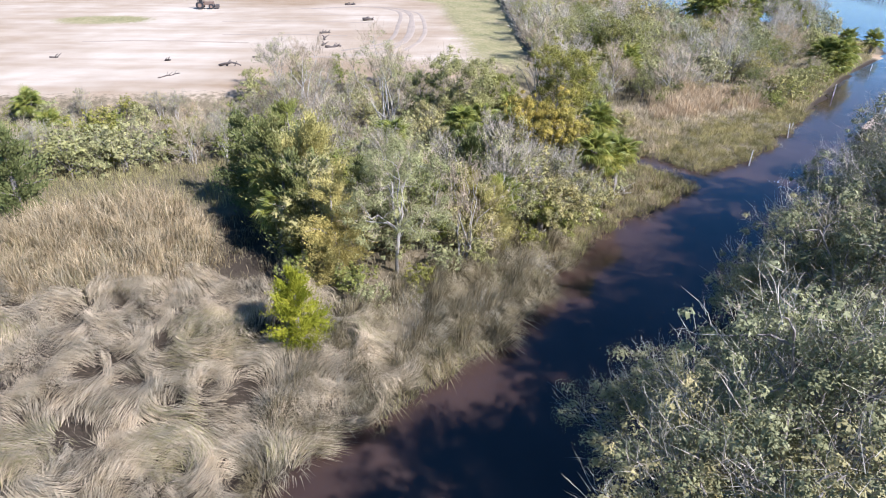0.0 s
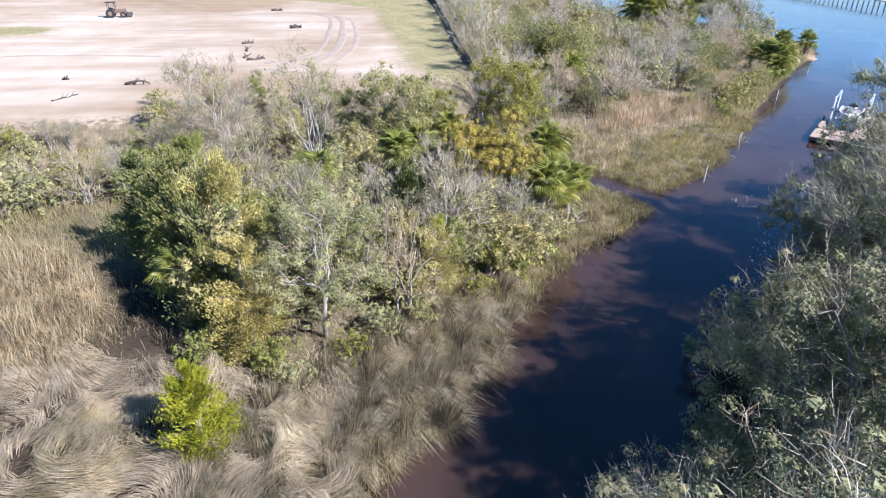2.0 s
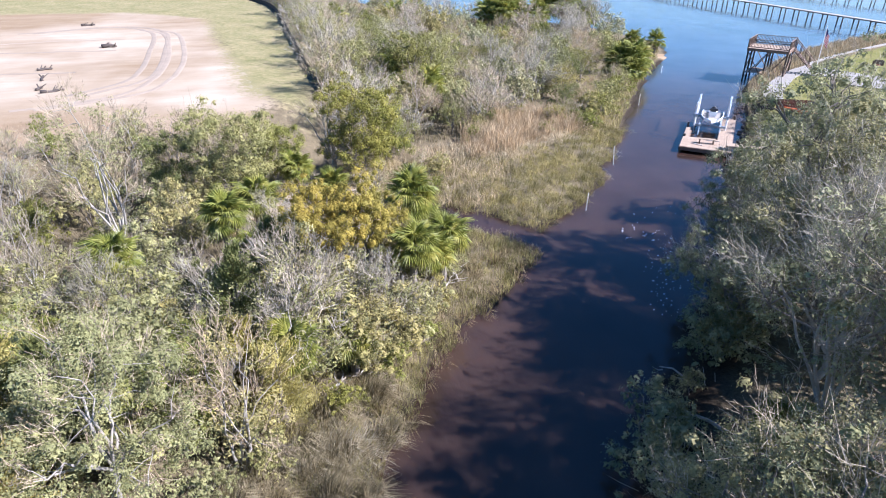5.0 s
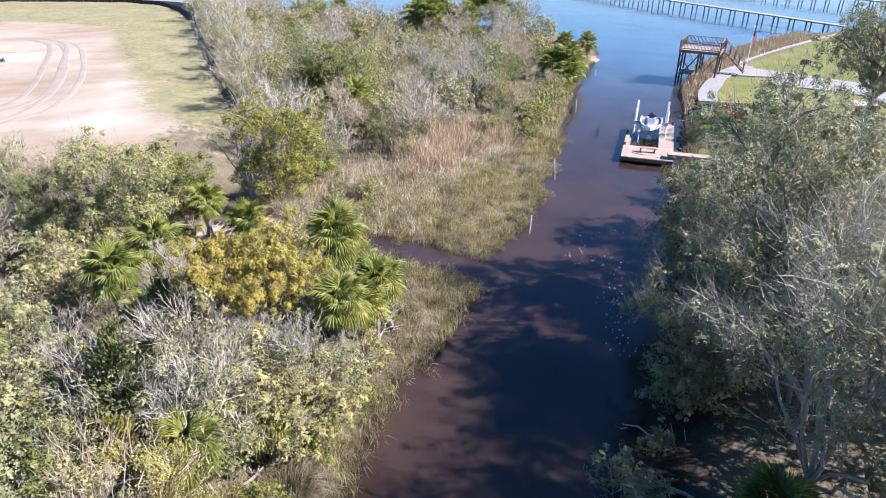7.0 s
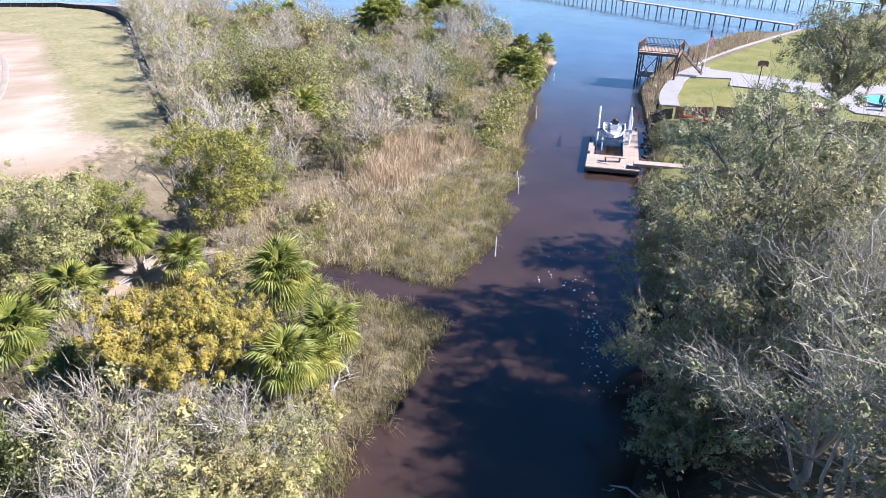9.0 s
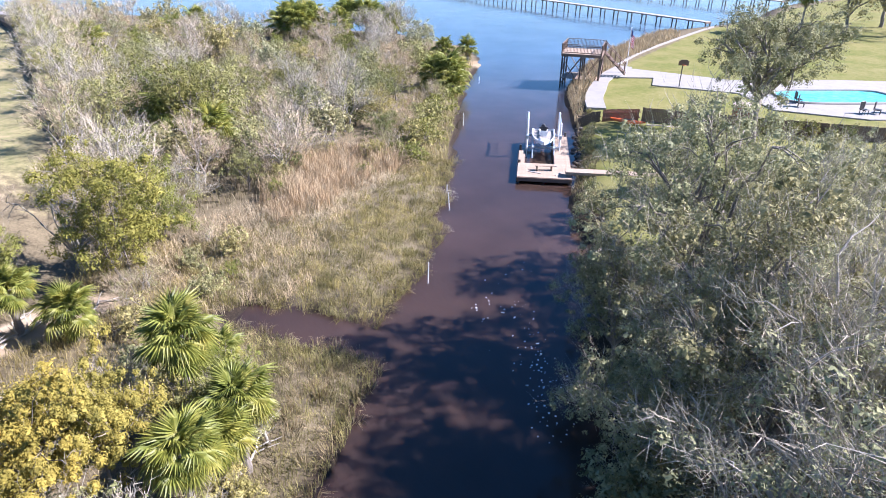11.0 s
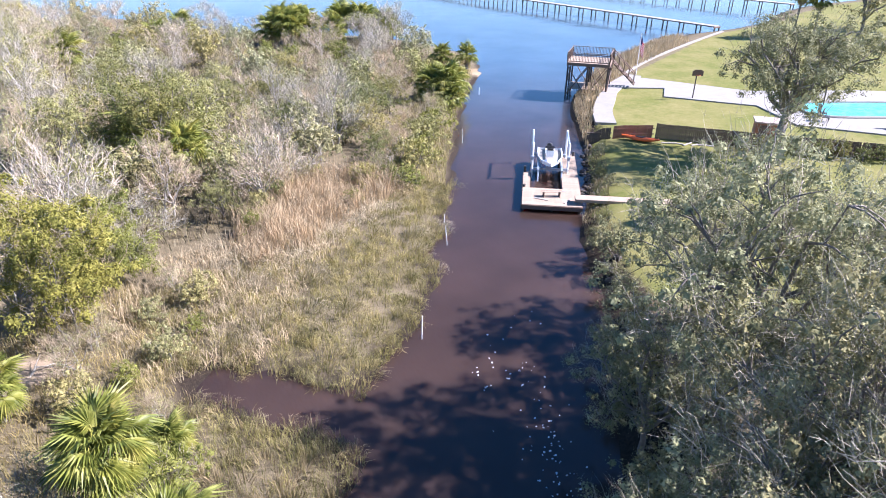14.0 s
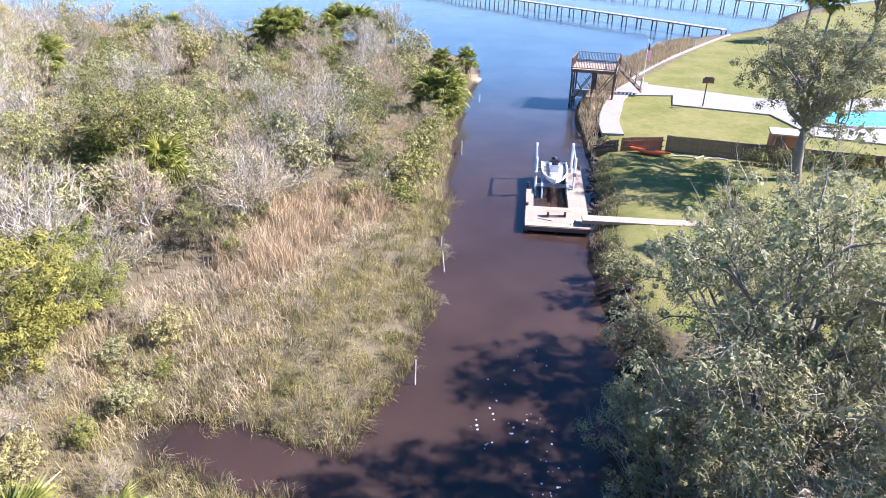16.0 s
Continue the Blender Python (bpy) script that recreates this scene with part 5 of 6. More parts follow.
def build_dock():
    d = thing("boat_dock", pose(36.5, 55.75, 0, 0, 0, -41.3) @ Matrix.Diagonal((0.96, 0.96, 1, 1)), "weathered timber dock with an open boat slip", "dock")
    planks(d, 22, 4.2, 0.14, 0.006, 0.045, (0, 0, 0.53))
    planks(d, 55, 1.25, 0.14, 0.006, 0.045, (2.95, 3.22, 0.53))
    planks(d, 24, 0.5, 0.14, 0.006, 0.045, (0, 3.22, 0.53))
    for c, size in [((2.1, -0.03, 0.36), (4.2, 0.06, 0.28)), ((-0.03, 3.35, 0.36), (0.06, 6.7, 0.28)), ((4.23, 5.6, 0.36), (0.06, 11.2, 0.28)), ((0.53, 4.95, 0.36), (0.06, 3.4, 0.28)), ((2.92, 7.2, 0.36), (0.06, 8.0, 0.28)), ((1.7, 3.25, 0.36), (2.4, 0.06, 0.28))]:
        one("fascia_board", lambda g: box(g, c, size), M_BROWNWOOD, d, "brown side board")
    for x, y, h in [(0.12, 0.15, 0.5), (4.05, 0.15, 0.5), (2.1, 0.3, 0.48), (0.1, 6.55, 1.0), (0.1, 3.3, 0.75), (4.1, 5.5, 0.5), (3.05, 8.0, 0.5), (4.1, 11.0, 0.9), (3.05, 11.0, 0.9)]:
        one("piling", lambda g: tube(g, [(x, y, -1.2), (x, y, h)], (0.11, 0.10), 8), M_DARKWOOD, d, "dark tarred pile")
    for y in (0.6, 2.4):
        one("joist", lambda g: box(g, (2.1, y, 0.42), (4.1, 0.08, 0.16)), M_DARKWOOD, d)
    return d


def build_lift():
    l = thing("boat_lift", pose(36.2, 55.6, 0, 0, 0, -41.3), "four-post boat lift with white poles and steel beams", "boat lift")
    for x, y in ((0.72, 6.55), (3.4, 6.75)):
        one("post", lambda g: tube(g, [(x, y, -1.2), (x, y, 2.85)], (0.085, 0.085), 8), M_WHITE, l)
        one("post_cap", lambda g: tube(g, [(x, y, 2.852), (x, y, 2.91)], (0.1, 0.03), 8), M_WHITE, l)
        one("winch", lambda g: box(g, (x, y - 0.14, 1.75), (0.24, 0.2, 0.3), 0, 0.03), M_BLUEGREY, l)
    for x, y in ((0.72, 10.0), (3.4, 10.2)):
        one("post", lambda g: tube(g, [(x, y, -1.2), (x, y, 2.85)], (0.085, 0.085), 8), M_WHITE, l)
    for x, y in ((0.72, 6.55), (3.4, 6.75)):
        one("top_beam", lambda g: box(g, (x, y + 1.72, 2.74), (0.1, 3.5, 0.12)), M_BLUEGREY, l)
    for y in (6.65, 10.0):
        one("cross_beam", lambda g: box(g, (2.06, y, 0.82), (2.7, 0.14, 0.2)), M_BLUEGREY, l)
    for x in (1.2, 2.95):
        one("bunk", lambda g: box(g, (x, 7.9, 1.02), (0.14, 4.4, 0.16)), M_BLUEGREY, l)
        one("guide", lambda g: tube(g, [(x, 5.6, 0.2), (x, 6.2, 1.0), (x, 6.6, 1.1)], (0.06, 0.06, 0.06), 6), M_BLUEGREY, l)
    return l


def build_boat():
    b = thing("motor_boat", pose(36.2, 55.6, 0, 0, 0, -41.3) @ pose(2.08, 8.2, 0.85) @ Matrix.Diagonal((0.9, 0.85, 0.62, 1)), "small white open motor boat raised on its lift", "boat")
    g = Geo()
    rows = []
    st = [(-2.45, 0.05, 0.78), (-2.2, 0.32, 0.62), (-1.6, 0.72, 0.32), (-0.6, 0.98, 0.08), (0.8, 1.05, 0.0), (2.2, 1.0, 0.0)]
    for y, w, keel in st:
        rows.append([(-w, y, 0.92 - 0.06 * y / 2), (-w * 0.92, y, 0.55), (-w * 0.55, y, keel + 0.16), (0, y, keel), (w * 0.55, y, keel + 0.16), (w * 0.92, y, 0.55), (w, y, 0.92 - 0.06 * y / 2)])
    v = np.array(rows).reshape(-1, 3)
    f = [(i * 7 + j, i * 7 + j + 1, i * 7 + j + 8, i * 7 + j + 7) for i in range(5) for j in range(6)]
    g.add(v, f)
    g.extra([(35, 36, 40, 41), (36, 37, 39, 40)])
    g.extra([(37, 38, 39)])
    part("hull", g, M_WHITE, b, smooth=False)
    g = Geo()
    dk = [(-w * 0.97, y, 0.62) for y, w, _ in st] + [(w * 0.97, y, 0.62) for y, w, _ in st]
    g.add(dk, [(i, i + 6, i + 7, i + 1) for i in range(5)])
    part("deck_floor", g, M_CONCRETE, b, "pale grey non-slip floor")
    for s in (-1, 1):
        pts = [(s * w, y, 0.95 - 0.06 * y / 2) for y, w, _ in st]
        one("gunwale", lambda g: tube(g, pts, [0.05] * 6, 6), M_WHITE, b)
    one("console", lambda g: box(g, (0, 0.45, 1.02), (0.62, 0.5, 0.8), 0, 0.08), M_WHITE, b)
    one("windscreen", lambda g: box(g, (0, 0.24, 1.55), (0.56, 0.03, 0.28), 0, 0.01), M_BLACK, b, "smoked windscreen")
    one("seat", lambda g: box(g, (0, 1.25, 0.9), (0.8, 0.4, 0.5), 0, 0.06), M_WHITE, b)
    one("seat_back", lambda g: box(g, (0, 1.45, 1.3), (0.8, 0.1, 0.35), 0, 0.03), M_BLACK, b, "dark seat back")
    one("bow_cushion", lambda g: box(g, (0, -1.35, 0.72), (0.9, 0.7, 0.16), 0, 0.04), M_WHITE, b)
    m = one("outboard_motor", lambda g: tube(g, [(0, 2.45, 0.7), (0, 2.45, 1.05), (0, 2.42, 1.35), (0, 2.36, 1.5)], (0.16, 0.24, 0.22, 0.08), 8), M_BLACK, b, "black outboard cowling", True)
    one("motor_leg", lambda g: box(g, (0, 2.45, 0.3), (0.12, 0.22, 0.9)), M_BLACK, m)
    return b


def build_deck():
    d = thing("raised_deck", pose(60.4, 76.9, 0, 0, 0, -52.1), "two-storey brown timber viewing deck on tall posts", "deck")
    W, D, Z = 4.5, 4.3, 4.0
    planks(d, 29, W, 0.14, 0.008, 0.045, (0, 0, Z))
    for c, size in [((W / 2, -0.03, Z - 0.16), (W + 0.1, 0.06, 0.3)), ((W / 2, D + 0.03, Z - 0.16), (W + 0.1, 0.06, 0.3)), ((-0.03, D / 2, Z - 0.16), (0.06, D, 0.3)), ((W + 0.03, D / 2, Z - 0.16), (0.06, D, 0.3))]:
        one("rim_board", lambda g: box(g, c, size), M_BROWNWOOD, d)
    xs, ys = (0.1, W / 2, W - 0.1), (0.1, D / 2, D - 0.1)
    for x in xs:
        for y in ys:
            one("post", lambda g: box(g, (x, y, (Z - 1.4) / 2 - 0.05), (0.17, 0.17, Z + 1.1)), M_DARKWOOD, d)
    for y in (0.0, D):
        for i in range(2):
            for a, b in ((0.5, 3.6), (3.6, 0.5)):
                one("brace", lambda g: tube(g, [(xs[i], y - 0.02 + 0.03 * (a > 1), a), (xs[i + 1], y - 0.02 + 0.03 * (a > 1), b)], (0.05, 0.05), 4), M_BROWNWOOD, d)
    for x in (0.0, W):
        one("brace", lambda g: tube(g, [(x, 0.1, 1.0), (x, D - 0.1, 3.6)], (0.05, 0.05), 4), M_BROWNWOOD, d)
    def rail(a, b, z=Z, gap=0.16):
        a, b = np.array(a, float), np.array(b, float)
        l, ang = np.linalg.norm(b - a), math.degrees(math.atan2(*(b - a)[::-1]))
        mid = (a + b) / 2
        one("hand_rail", lambda g: box(g, (*mid, z + 1.06), (l, 0.12, 0.045), ang), M_BROWNWOOD, d)
        one("lower_rail", lambda g: box(g, (*mid, z + 0.14), (l, 0.05, 0.08), ang), M_BROWNWOOD, d)
        g = Geo()
        box(g, (0, 0, 0), (0.04, 0.04, 0.9), ang)
        me = g.mesh("baluster", M_BROWNWOOD)
        for k in range(1, int(l / gap)):
            part("baluster", me, None, d).matrix_basis = Matrix.Translation((*(a + (b - a) * k * gap / l), z + 0.6))
        for q in (a, b):
            one("rail_post", lambda g: box(g, (*q, z + 0.56), (0.1, 0.1, 1.1)), M_BROWNWOOD, d)
    rail((0, 0), (W, 0)), rail((0, 0), (0, D)), rail((0, D), (W, D)), rail((W, 0), (W, D - 1.1))
    # lower landing
    planks(d, 24, W - 0.3, 0.14, 0.008, 0.045, (0.15, 0.3, 1.15))
    # stairs down to the path
    n, rise, run = 13, 0.187, 0.2
    g = Geo()
    box(g, (0, 0, 0), (run + 0.02, 0.95, 0.045))
    me = g.mesh("tread", M_BROWNWOOD)
    for k in range(n):
        part("tread", me, None, d).matrix_basis = Matrix.Translation((W + 0.15 + k * run, D - 0.55, Z - (k + 1) * rise))
    for s in (-0.5, 0.5):
        x1, z1 = W + 0.1 + n * run, Z - n * rise
        one("stringer", lambda g: tube(g, [(W, D - 0.55 + s, Z - 0.2), (x1, D - 0.55 + s, z1 - 0.15)], (0.1, 0.1), 4), M_BROWNWOOD, d)
        one("stair_rail", lambda g: tube(g, [(W, D - 0.55 + s, Z + 1.0), (x1, D - 0.55 + s, z1 + 0.9)], (0.05, 0.05), 4), M_BROWNWOOD, d)
        for k in range(0, n, 3):
            one("stair_post", lambda g: box(g, (W + 0.15 + k * run, D - 0.55 + s, Z - k * rise + 0.3), (0.08, 0.08, 1.25)), M_BROWNWOOD, d)
    return d


def slab(name, pts, top, thick, mat, label, category):
    """A flat slab from its outline."""
    bm = bmesh.new()
    f = bm.faces.new([bm.verts.new((x, y, top - thick)) for x, y in pts])
    if f.normal.z < 0:
        f.normal_flip()
    up = bmesh.ops.extrude_face_region(bm, geom=[f])
    bmesh.ops.translate(bm, vec=(0, 0, thick), verts=[v for v in up["geom"] if isinstance(v, bmesh.types.BMVert)])
    bmesh.ops.recalc_face_normals(bm, faces=bm.faces)
    bmesh.ops.triangulate(bm, faces=[q for q in bm.faces if len(q.verts) > 4])
    me = bpy.data.meshes.new(name)
    bm.to_mesh(me)
    bm.free()
    me.materials.append(mat)
    return tagged(new(name, me), label, category, kind="structure")


def ribbon_outline(pts, w):
    p = np.array(pts, float)
    t = unit(np.gradient(p, axis=0))
    n = np.stack([-t[:, 1], t[:, 0]], 1) * w / 2
    return [tuple(q) for q in p + n] + [tuple(q) for q in (p - n)[::-1]]


def smooth_line(pts, n=6):
    p = np.array(pts, float)
    out = []
    for i in range(len(p) - 1):
        a, b, c, d = p[max(i - 1, 0)], p[i], p[i + 1], p[min(i + 2, len(p) - 1)]
        for t in np.arange(n) / n:
            out.append(0.5 * (2 * b + (c - a) * t + (2 * a - 5 * b + 4 * c - d) * t ** 2 + (3 * b - a - 3 * c + d) * t ** 3))
    return out + [p[-1]]


build_dock(), build_lift(), build_boat(), build_deck()
slab("path", ribbon_outline(smooth_line([(54.4, 65.1), (57.3, 68.3), (61.0, 71.3), (64.4, 74.0), (68.4, 76.0), (72.6, 77.8)]), 1.9), 1.12, 0.3, M_CONCRETE, "curved pale concrete path along the bank", "path")
slab("seawall", ribbon_outline(smooth_line([(72.6, 79.2), (84, 84.2), (102.7, 90.6), (113.5, 93.9)]), 0.35), 1.15, 1.4, M_CONCRETE, "thin concrete seawall cap along the lawn", "wall")
slab("court", [(68.6, 75.6), (66.2, 74.4), (70.4, 71.4), (67.2, 68.9), (69.9, 64.8), (72.2, 61.3), (68.9, 55.2), (73.4, 48.2), (90, 38), (101, 48), (88, 59), (77.2, 65.6), (74.2, 72.4), (72.0, 77.0)], 1.08, 0.3, M_CONCRETE, "bright concrete court and pool terrace", "terrace")
slab("walkway", ribbon_outline([(39.6, 53.9), (41.6, 52.2), (43.4, 50.6), (45.2, 49.3)], 0.85), 1.0, 0.2, M_DECK, "narrow pale timber walkway from lawn to dock", "path")


def build_pool():
    p = thing("swimming_pool", pose(79.3, 54.6, 1.08, 0, 0, -32), "turquoise swimming pool set in a pale terrace", "pool")
    m, nt, b = nodes_of("pool_water")
    nt.links.new(ramp(nt, noise_node(nt, 1.2, 3), [(0.3, (0.05, 0.42, 0.48)), (0.7, (0.16, 0.62, 0.66))]), b.inputs["Base Color"])
    b.inputs["Roughness"].default_value = 0.05
    a = np.linspace(0, 2 * math.pi, 36, endpoint=False)
    edge = np.stack([6.2 * np.sign(np.cos(a)) * np.abs(np.cos(a)) ** 0.55, 2.9 * np.sign(np.sin(a)) * np.abs(np.sin(a)) ** 0.55, 0 * a + 0.03], 1)
    g = Geo()
    g.add(np.concatenate([edge, [[0, 0, 0.03]]]), [(i, (i + 1) % 36, 36) for i in range(36)])
    part("pool_water", g, m, p, "clear turquoise water")
    ring = np.concatenate([edge, edge[:1]]) + np.array((0, 0, 0.04))
    one("coping", lambda g: tube(g, ring, [0.14] * 37, 6, False), M_CONCRETE, p, "pale stone coping")


build_pool()


def build_fence(pts, mat, h, label, board=0.145):
    f = thing("fence", None, label, "fence")
    g = Geo()
    box(g, (0, 0, h / 2), (board, 0.025, h), 0)
    me = g.mesh("fence_board", mat)
    for a, b in zip(pts[:-1], pts[1:]):
        a, b = Vector(a), Vector(b)
        l, ang = (b - a).length, math.degrees(math.atan2((b - a).y, (b - a).x))
        for k in range(int(l / (board + 0.012))):
            q = a + (b - a) * ((k + 0.5) * (board + 0.012) / l)
            o = part("fence_board", me, None, f)
            o.matrix_basis = pose(q.x, q.y, ground_z(q.x, q.y) - 0.02 + random.uniform(-0.02, 0.02), random.uniform(-1.5, 1.5), 0, ang)
        for z in (0.35, h - 0.3):
            c = (a + b) / 2
            one("fence_rail", lambda g: box(g, (c.x, c.y, ground_z(c.x, c.y) + z), (l, 0.1, 0.08), ang), mat, f)
    return f


build_fence([(49.8, 63.0), (51.6, 61.9)], M_DARKWOOD, 1.05, "weathered dark paling fence at the water's edge")
build_fence([(51.7, 61.8), (54.8, 60.0)], M_REDWOOD, 1.15, "reddish-brown board fence behind a kayak")
build_fence([(54.9, 59.9), (59.3, 54.0), (64.5, 47.6), (70.0, 41.0)], M_BROWNWOOD, 1.3, "dark brown board fence across the lawn")


def build_kayak():
    k = thing("kayak", pose(53.0, 59.9, ground_z(53, 59.9) + 0.05, 0, 0, -62), "orange plastic kayak lying on the grass by the fence", "kayak")
    g = Geo()
    n = 9
    rows = []
    for i in range(n):
        t = -1 + 2 * i / (n - 1)
        w = 0.36 * max(0.03, (1 - t * t)) ** 0.7
        rows += [(t * 1.6 + 0, w * math.cos(a), 0.2 + 0.12 * t * t + 0.19 * math.sin(a) * (0.35 + 0.65 * (1 - t * t))) for a in np.linspace(0, 2 * math.pi, 10, endpoint=False)]
    g.add(rows, [(i * 10 + j, i * 10 + (j + 1) % 10, (i + 1) * 10 + (j + 1) % 10, (i + 1) * 10 + j) for i in range(n - 1) for j in range(10)])
    part("hull", g, M_ORANGE, k, smooth=True)
    a = np.linspace(0, 2 * math.pi, 13)
    one("cockpit_rim", lambda g: tube(g, np.stack([0.45 * np.cos(a), 0.2 * np.sin(a), 0 * a + 0.385], 1), [0.025] * 13, 5, False), M_BLACK, k, "black cockpit rim")
    one("seat", lambda g: box(g, (0, 0, 0.36), (0.7, 0.3, 0.05), 0, 0.01), M_BLACK, k)


build_kayak()
rng_b = random.Random(4)
for i in range(7):
    x, y = 54.4 + i * 0.42, 58.4 - i * 0.42
    t = thing("timber_offcut", pose(x, y, ground_z(x, y) + 0.05 + 0.03 * (i % 2), 0, 0, rng_b.uniform(-70, 10)), "pale timber offcut lying by the fence", "timber", "offcuts by the fence")
    one("board", lambda g: box(g, (0, 0, 0), (rng_b.uniform(0.6, 1.3), 0.14, 0.06), 0, 0.01), M_GREYWOOD, t)


def build_hoop():
    h = thing("basketball_hoop", pose(69.2, 66.8, 0.95, 0, 0, 140), "basketball hoop with a dark backboard on a pole", "basketball hoop")
    one("pole", lambda g: tube(g, [(0, 0, 0), (0, 0, 2.5), (0, 0.25, 2.9)], (0.06, 0.06, 0.05), 8), M_BLACK, h)
    one("backboard", lambda g: (box(g, (0, 0.3, 2.75), (1.1, 0.05, 0.5), 0, 0.01), box(g, (0, 0.3, 3.05), (0.8, 0.05, 0.14))), M_BROWNWOOD, h, "dark weathered backboard")
    a = np.linspace(0, 2 * math.pi, 15)
    one("rim", lambda g: tube(g, np.stack([0.23 * np.cos(a), 0.58 + 0.23 * np.sin(a), 0 * a + 2.6], 1), [0.012] * 15, 5, False), M_ORANGE, h)


def build_flag():
    f = thing("flagpole", pose(69.6, 75.0, 0.95), "white flagpole with a drooping striped flag", "flagpole")
    one("pole", lambda g: tube(g, [(0, 0, 0), (0.05, 0.05, 5.4)], (0.045, 0.03), 8), M_WHITE, f)
    one("finial", lambda g: tube(g, [(0.05, 0.05, 5.4), (0.05, 0.05, 5.46), (0.05, 0.05, 5.52)], (0.03, 0.07, 0.02), 8), M_WHITE, f)
    m, nt, b = nodes_of("striped_cloth")
    tc = nt.nodes.new("ShaderNodeTexCoord").outputs["UV"]
    sp = nt.nodes.new("ShaderNodeSeparateXYZ")
    nt.links.new(tc, sp.inputs[0])
    w = nt.nodes.new("ShaderNodeMath")
    w.operation, w.inputs[1].default_value = "MULTIPLY", 6.5
    nt.links.new(sp.outputs[1], w.inputs[0])
    fr = nt.nodes.new("ShaderNodeMath")
    fr.operation = "FRACT"
    nt.links.new(w.outputs[0], fr.inputs[0])
    gt = nt.nodes.new("ShaderNodeMath")
    gt.operation, gt.inputs[1].default_value = "GREATER_THAN", 0.5
    nt.links.new(fr.outputs[0], gt.inputs[0])
    stripes = mix(nt, gt.outputs[0], (0.45, 0.02, 0.03), (0.75, 0.75, 0.75))
    cx = nt.nodes.new("ShaderNodeMath")
    cx.operation, cx.inputs[1].default_value = "LESS_THAN", 0.4
    nt.links.new(sp.outputs[0], cx.inputs[0])
    cy = nt.nodes.new("ShaderNodeMath")
    cy.operation, cy.inputs[1].default_value = "GREATER_THAN", 0.46
    nt.links.new(sp.outputs[1], cy.inputs[0])
    cc = nt.nodes.new("ShaderNodeMath")
    cc.operation = "MULTIPLY"
    nt.links.new(cx.outputs[0], cc.inputs[0])
    nt.links.new(cy.outputs[0], cc.inputs[1])
    nt.links.new(mix(nt, cc.outputs[0], stripes, (0.02, 0.03, 0.12)), b.inputs["Base Color"])
    b.inputs["Roughness"].default_value = 0.9
    g, nu, nv = Geo(), 12, 8
    uv = [(i / (nu - 1), j / (nv - 1)) for i in range(nu) for j in range(nv)]
    v = [(0.07 + 0.62 * u + 0.05 * math.sin(u * 9), 0.07 + 0.13 * math.sin(u * 11 + q), 3.9 + 1.35 * q - 1.15 * u * (0.7 + 0.3 * u)) for u, q in uv]
    g.add(v, [(i * nv + j, i * nv + j + 1, (i + 1) * nv + j + 1, (i + 1) * nv + j) for i in range(nu - 1) for j in range(nv - 1)])
    me = g.mesh("flag", m, True)
    lay = me.uv_layers.new(name="UVMap")
    for lp in me.loops:
        lay.data[lp.index].uv = uv[lp.vertex_index]
    part("flag", me, None, f, "red and white striped flag with a blue canton")


def build_hut():
    h = thing("pump_house", pose(63.4, 55.0, 0.95, 0, 0, -52), "small orange brick pump house with a pale flat roof", "hut")
    one("wall", lambda g: box(g, (0, 0, 0.65), (1.9, 1.7, 1.4)), M_BRICK, h)
    one("roof", lambda g: box(g, (0, 0, 1.42), (2.2, 2.0, 0.14), 0, 0.03), M_PINK, h)
    one("door", lambda g: box(g, (-0.3, -0.87, 0.6), (0.7, 0.05, 1.15)), M_BROWNWOOD, h)


build_hoop(), build_flag(), build_hut()


def build_lounger(x, y, rz):
    c = thing("patio_chair", pose(x, y, 1.08, 0, 0, rz), "black metal patio chair by the pool", "chair", "chairs by the pool")
    one("seat", lambda g: box(g, (0, 0, 0.42), (0.6, 0.6, 0.07), 0, 0.02), M_BLACK, c)
    one("backrest", lambda g: box(g, (0, 0.32, 0.8), (0.6, 0.07, 0.75), 0, 0.02), M_BLACK, c)
    for sx in (-0.26, 0.26):
        for sy in (-0.26, 0.26):
            one("leg", lambda g: box(g, (sx, sy, 0.19), (0.05, 0.05, 0.38)), M_BLACK, c)
    return c


for x, y, r in [(72.2, 54.4, 20), (73.4, 55.4, 50), (74.8, 49.6, -10), (75.9, 48.9, 15), (77.4, 48.4, 30), (84.5, 50.0, 80)]:
    build_lounger(x, y, r)


def build_pier(x0, y0, x1, y1, z, label):
    p = thing("pier", None, label, "pier")
    a, b = Vector((x0, y0, 0)), Vector((x1, y1, 0))
    l, ang = (b - a).length, math.degrees(math.atan2(y1 - y0, x1 - x0))
    n = int(l / 3.6)
    c = (a + b) / 2
    one("deck_surface", lambda g: box(g, (c.x, c.y, z), (l, 1.5, 0.08), ang), M_GREYWOOD, p, "pale grey plank deck")
    g, h, cp = Geo(), Geo(), Geo()
    tube(g, [(0, 0, -2), (0, 0, z - 0.1)], (0.13, 0.12), 7)
    box(cp, (0, 0, z - 0.16), (0.2, 1.7, 0.22), 0)
    mp, mc = g.mesh("piling", M_DARKWOOD), cp.mesh("cap_beam", M_BROWNWOOD)
    s = (b - a).normalized()
    nrm = Vector((-s.y, s.x, 0))
    for i in range(n + 1):
        q = a + s * (i * 3.6)
        part("cap_beam", mc, None, p).matrix_basis = pose(q.x, q.y, 0, 0, 0, ang)
        for k in (-0.65, 0.65):
            w = q + nrm * k
            part("piling", mp, None, p).matrix_basis = pose(w.x, w.y, 0)
    for k in (-0.6, 0.6):
        w = c + nrm * k
        one("stringer", lambda g: box(g, (w.x, w.y, z - 0.1), (l, 0.1, 0.14), ang), M_BROWNWOOD, p)


